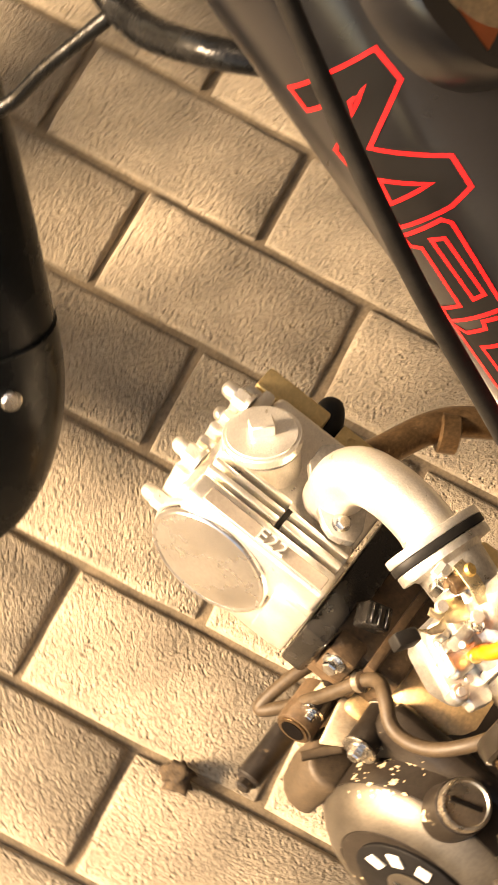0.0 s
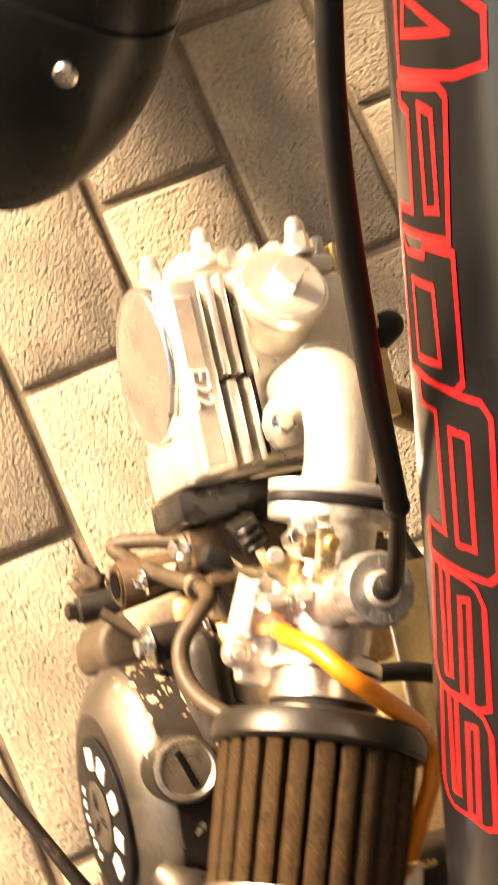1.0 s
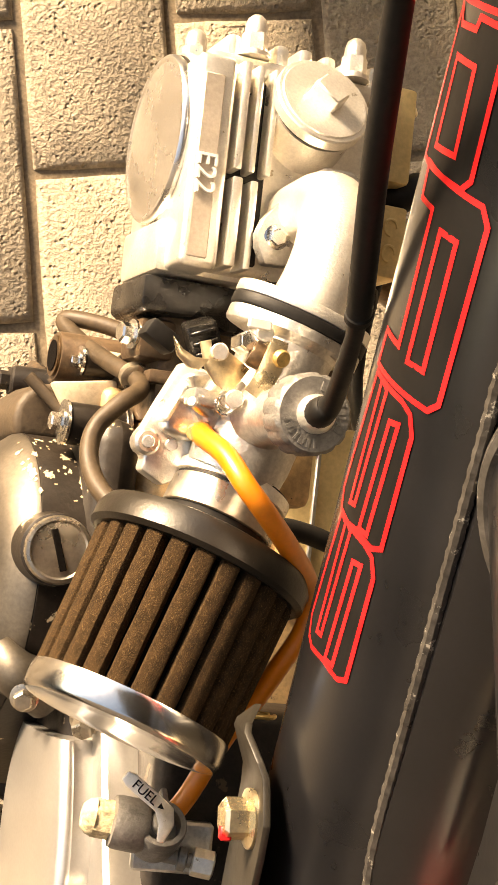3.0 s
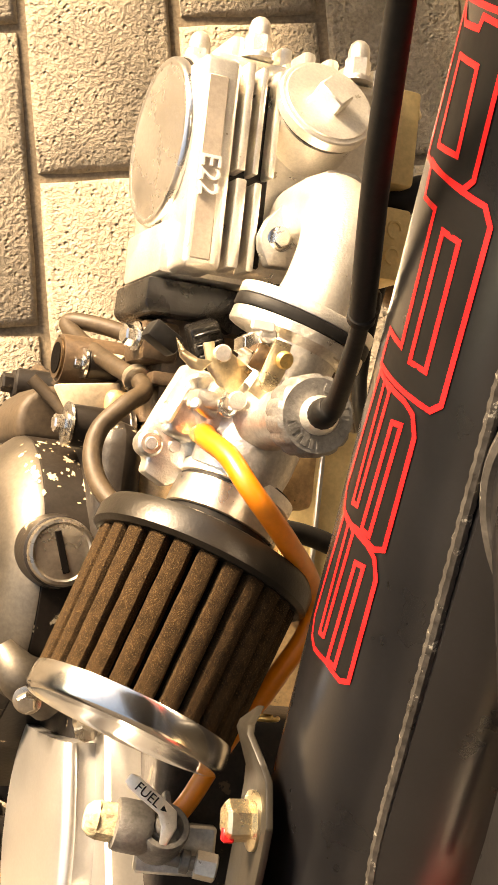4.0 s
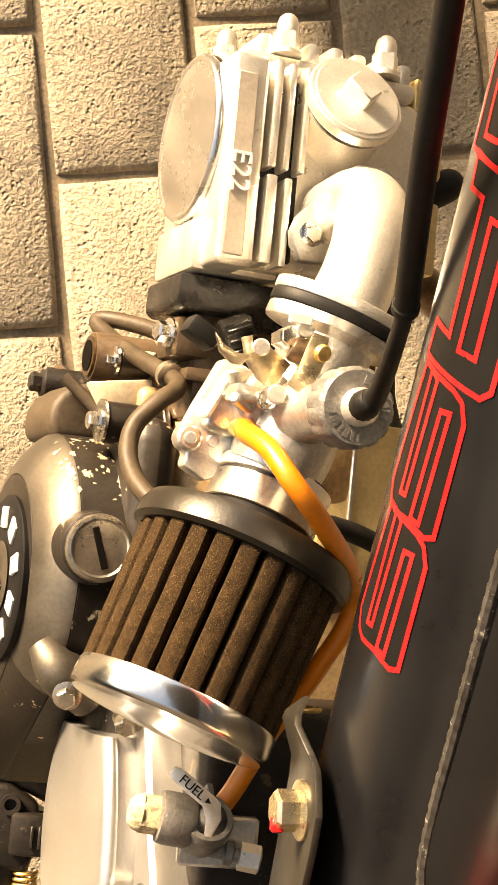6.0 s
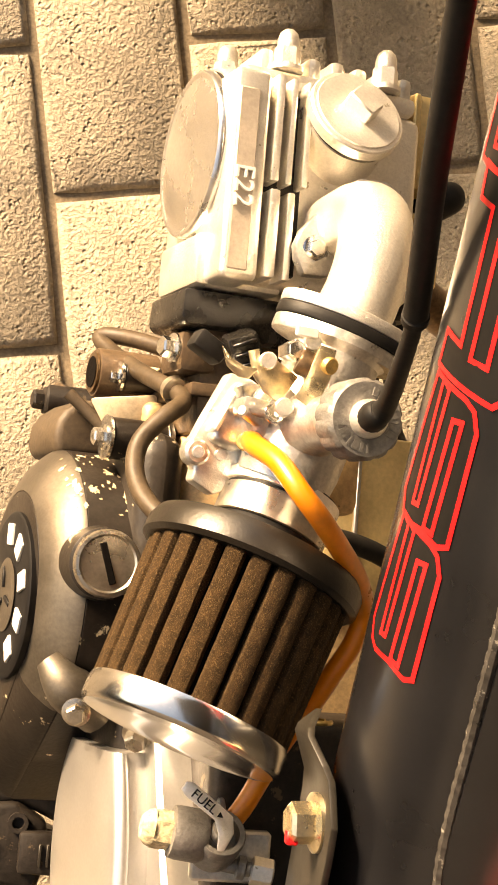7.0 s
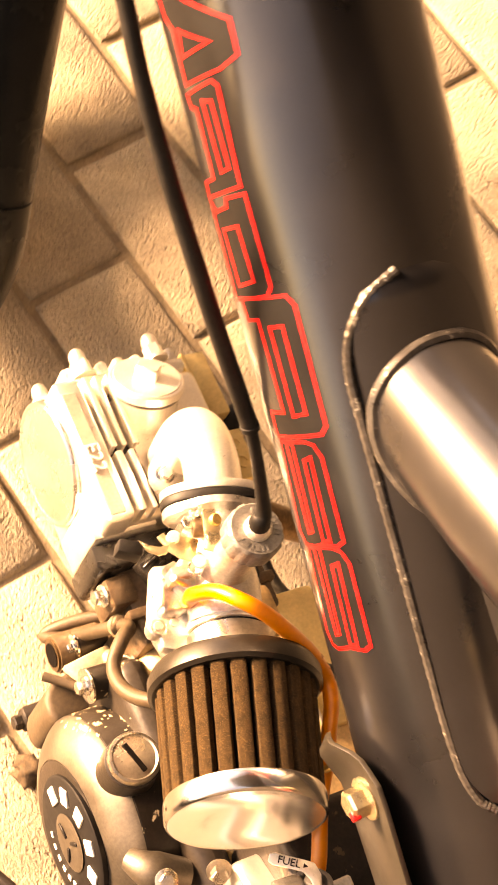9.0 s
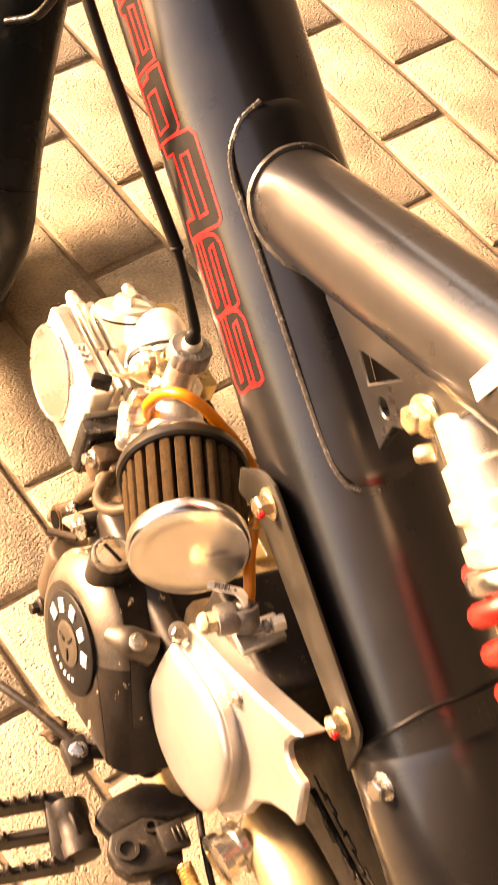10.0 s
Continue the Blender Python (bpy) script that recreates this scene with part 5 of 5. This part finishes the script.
def front_end():
    """Front wheel turned to the right, with its mudguard and fork."""
    c, h = Vector((0.055, 0.291, 0.27)), radians(33)
    fw = Vector((math.sin(h), math.cos(h), 0))
    ax = Vector((math.cos(h), -math.sin(h), 0))
    up = Vector((0, 0, 1))

    def at(r, a, x):
        """r from the axle, a degrees from straight behind towards the top, x to the right."""
        return c + (-fw * math.cos(radians(a)) + up * math.sin(radians(a))) * r + ax * x

    guard_c, c = c, Vector((0.02, 0.40, 0.262))
    wheel = part("front_wheel", lathe([(0.018, -0.05), (0.024, -0.045), (0.024, 0.045), (0.018, 0.05)], c, c + ax, 32), CAST, bike, "front wheel turned to one side")
    bm = bmesh.new()
    prof = [(0.205, -0.024), (0.218, -0.032), (0.236, -0.034), (0.250, -0.028), (0.259, -0.016), (0.262, 0), (0.259, 0.016), (0.250, 0.028), (0.236, 0.034), (0.218, 0.032), (0.205, 0.024)]
    n = 72
    rings = [[bm.verts.new(at(r, 360 * i / n, x)) for r, x in prof] for i in range(n)]
    for i in range(n):
        a, b = rings[i], rings[(i + 1) % n]
        for j in range(len(prof)):
            k = (j + 1) % len(prof)
            bm.faces.new((a[j], a[k], b[k], b[j]))
    part("tyre", bm, TYRE, wheel, "black road tyre")
    bm = bmesh.new()
    prof = [(0.207, -0.026), (0.2, -0.023), (0.192, -0.014), (0.192, 0.014), (0.2, 0.023), (0.207, 0.026), (0.198, 0.02), (0.185, 0.012), (0.185, -0.012), (0.198, -0.02)]
    rings = [[bm.verts.new(at(r, 360 * i / n, x)) for r, x in prof] for i in range(n)]
    for i in range(n):
        a, b = rings[i], rings[(i + 1) % n]
        for j in range(len(prof)):
            k = (j + 1) % len(prof)
            bm.faces.new((a[j], a[k], b[k], b[j]))
    part("rim", bm, CAST, wheel)
    for i in range(6):
        part("spoke", sweep([at(0.02, 60 * i, 0), at(0.19, 60 * i, 0)], [0.030, 0.022], 12, 4), CAST, wheel)

    c = guard_c

    def shell(a0, a1, r, half, tip, thick=0.003):
        bm = bmesh.new()
        outer, inner = [], []
        steps, across = 44, 20
        for i in range(steps + 1):
            a = a0 + (a1 - a0) * i / steps
            u = (a - a0) * math.pi / 180 * r
            w = half * (math.sqrt(max(0.0, 1 - (1 - min(1, u / tip)) ** 2)) if tip else 1.0)
            w = max(w, 0.002)
            row_o, row_i = [], []
            for j in range(across + 1):
                bow = -1 + 2 * j / across
                x = w * math.sin(bow * math.pi / 2)
                drop = 0.036 * (w / half) * (1 - math.cos(bow * math.pi / 2)) ** 1.2
                row_o.append(bm.verts.new(at(r - drop, a, x)))
                row_i.append(bm.verts.new(at(r - drop - thick, a, x * 0.97)))
            outer.append(row_o)
            inner.append(row_i)
        for lay in (outer, inner):
            for p, q in zip(lay, lay[1:]):
                for j in range(across):
                    bm.faces.new((p[j], p[j + 1], q[j + 1], q[j]))
        for j in (0, across):
            for p, q, s, t in zip(outer, outer[1:], inner, inner[1:]):
                bm.faces.new((p[j], q[j], t[j], s[j]))
        for i in (0, steps):
            for j in range(across):
                bm.faces.new((outer[i][j], outer[i][j + 1], inner[i][j + 1], inner[i][j]))
        return bm

    guard = part("front_mudguard", shell(36.5, 112, 0.302, 0.0520, 0), PLASTIC, bike, "glossy black plastic front mudguard")
    part("guard_tail", shell(17.3, 39, 0.3045, 0.0525, 0.100), PLASTIC, guard, "black tail piece of the mudguard")
    for a, x in ((35.0, 0.0185), (45, 0.044), (40, 0.044)):
        p = at(0.3045 - (0.026 if x > 0.02 else 0.001), a, x)
        out = (p - c).normalized() + ax * (0.8 if x > 0.02 else 0)
        part("screw", lathe([(0.0055, -0.002), (0.0055, 0.0015), (0.0042, 0.003), (0, 0.0034)], p, p + out, 20), STEEL, guard, "bright dome-headed screw")
    c = Vector((0.02, 0.40, 0.262))
    top = Vector((0.03, 0.23, 0.87))
    for s in (-1, 1):
        leg = part("fork_leg", sweep([c + ax * 0.062 * s, c.lerp(top, 0.35) + ax * 0.062 * s, c.lerp(top, 1.0) + ax * 0.062 * s], [0.017, 0.017, 0.020], 24, 4), PAINT, bike, "black fork leg")
    part("fork_yoke", block((-0.10, -0.022, -0.014), (0.10, 0.022, 0.014), Matrix.Translation(c.lerp(top, 0.93)) @ Matrix.Rotation(-h, 4, "Z"), 0.006, 2), PAINT, bike)
    part("head_tube", rod(AX + AD * 0.40 + Vector((0, 0.012, -0.05)), AX + AD * 0.40 + Vector((0, -0.02, 0.09)), 0.034, 36), PAINT, bike)
    # taped wiring between the frame and the fork
    part("wiring_loom", sweep([(0.040, 0.035, 0.655), (0.030, 0.058, 0.650), (0.034, 0.088, 0.626), (0.044, 0.112, 0.610), (0.046, 0.128, 0.622), (0.05, 0.16, 0.66)], [0.0055, 0.0062, 0.0070, 0.0072, 0.0065, 0.006], 16, 8), TAPE, bike, "black taped wiring loom")
    part("wiring_loom", sweep([(0.043, 0.110, 0.608), (0.034, 0.116, 0.596), (0.020, 0.126, 0.575), (0.006, 0.135, 0.552), (-0.01, 0.150, 0.54)], 0.0034, 14, 8), TAPE, bike)


front_end()

# ---- loose earth on the paving ----


def clod():
    bm = bmesh.new()
    bmesh.ops.create_icosphere(bm, subdivisions=3, radius=0.011)
    for v in bm.verts:
        v.co *= 1 + 0.5 * noise.noise(v.co * 170) + 0.45 * noise.noise(v.co * 480)
        v.co.z = v.co.z * 0.7 + 0.0065
    me = mesh_from("mud_clod", bm, EARTH, 80)
    ob = new("mud_clod", me)
    ob.matrix_world = pose(-0.006, -0.137, 0.0)
    tagged(ob, "small dark clod of dry mud lying on the paving", "mud clod")


clod()

# ---- ground and paving ----
PW, PL, GAP = 0.1, 0.2, 0.0062


def ground():
    bm = bmesh.new()
    bmesh.ops.create_grid(bm, x_segments=1, y_segments=1, size=400)
    g = new("ground", mesh_from("ground", bm, SAND))
    g.location.z = -0.0046
    tagged(g, "sandy ground under and between the paving blocks", "ground", kind="structure")


def paver_mesh(seed):
    rnd = random.Random(seed)
    bm = bmesh.new()
    w, l = (PW - GAP) / 2, (PL - GAP) / 2
    c = 0.0035
    loops = []
    for ins, z in ((0.0, -0.02), (0.0, -0.0042), (c * 0.4, -0.0016), (c * 1.3, 0.0)):
        loop = []
        n_side = 4
        corners = [(-w + ins, -l + ins), (w - ins, -l + ins), (w - ins, l - ins), (-w + ins, l - ins)]
        for k in range(4):
            a, b = corners[k], corners[(k + 1) % 4]
            for i in range(n_side):
                t = i / n_side
                j = 0.0007 if z > -0.019 else 0
                t2 = t if i else 0.0
                x, y = a[0] + (b[0] - a[0]) * t2, a[1] + (b[1] - a[1]) * t2
                if i == 0:
                    x, y = x * (1 - 0.012), y * (1 - 0.008)
                loop.append(bm.verts.new((x + rnd.uniform(-j, j), y + rnd.uniform(-j, j), z + (rnd.uniform(-0.0005, 0.0003) if z > -0.01 else 0))))
        loops.append(loop)
    for p, q in zip(loops, loops[1:]):
        for i in range(len(p)):
            k = (i + 1) % len(p)
            bm.faces.new((p[i], p[k], q[k], q[i]))
    bm.faces.new(loops[-1])
    return mesh_from("paver", bm, PAVER, 60)


def paving():
    ground()
    pave = new("pavement")
    tagged(pave, "running-bond pavement of worn tan concrete blocks", "pavement", kind="structure")
    shapes = [paver_mesh(s) for s in range(6)]
    rnd = random.Random(5)
    far = bmesh.new()
    for i in range(-22, 26):
        for j in range(-12, 13):
            y = j * PL + (0.0 if i % 2 == 0 else PL / 2) + PL / 2
            x = i * PW + PW / 2
            me = shapes[rnd.randrange(6)]
            m = pose(x + rnd.uniform(-0.0006, 0.0006), y + rnd.uniform(-0.001, 0.001), rnd.uniform(-0.0012, 0.0006), rnd.uniform(-0.5, 0.5), rnd.uniform(-0.6, 0.6), rnd.uniform(-0.3, 0.3) + (180 if rnd.random() < 0.5 else 0))
            if -4 <= i <= 11 and -4 <= j <= 6:
                ob = new("paver", me)
                ob.parent = pave
                ob.matrix_local = m
            else:
                n0 = len(far.verts)
                far.from_mesh(me)
                far.verts.ensure_lookup_table()
                for v in far.verts[n0:]:
                    v.co = m @ v.co
    ob = new("far_pavers", mesh_from("far_pavers", far, PAVER, 60))
    ob.parent = pave
    tagged(ob, kind="stuff")


paving()
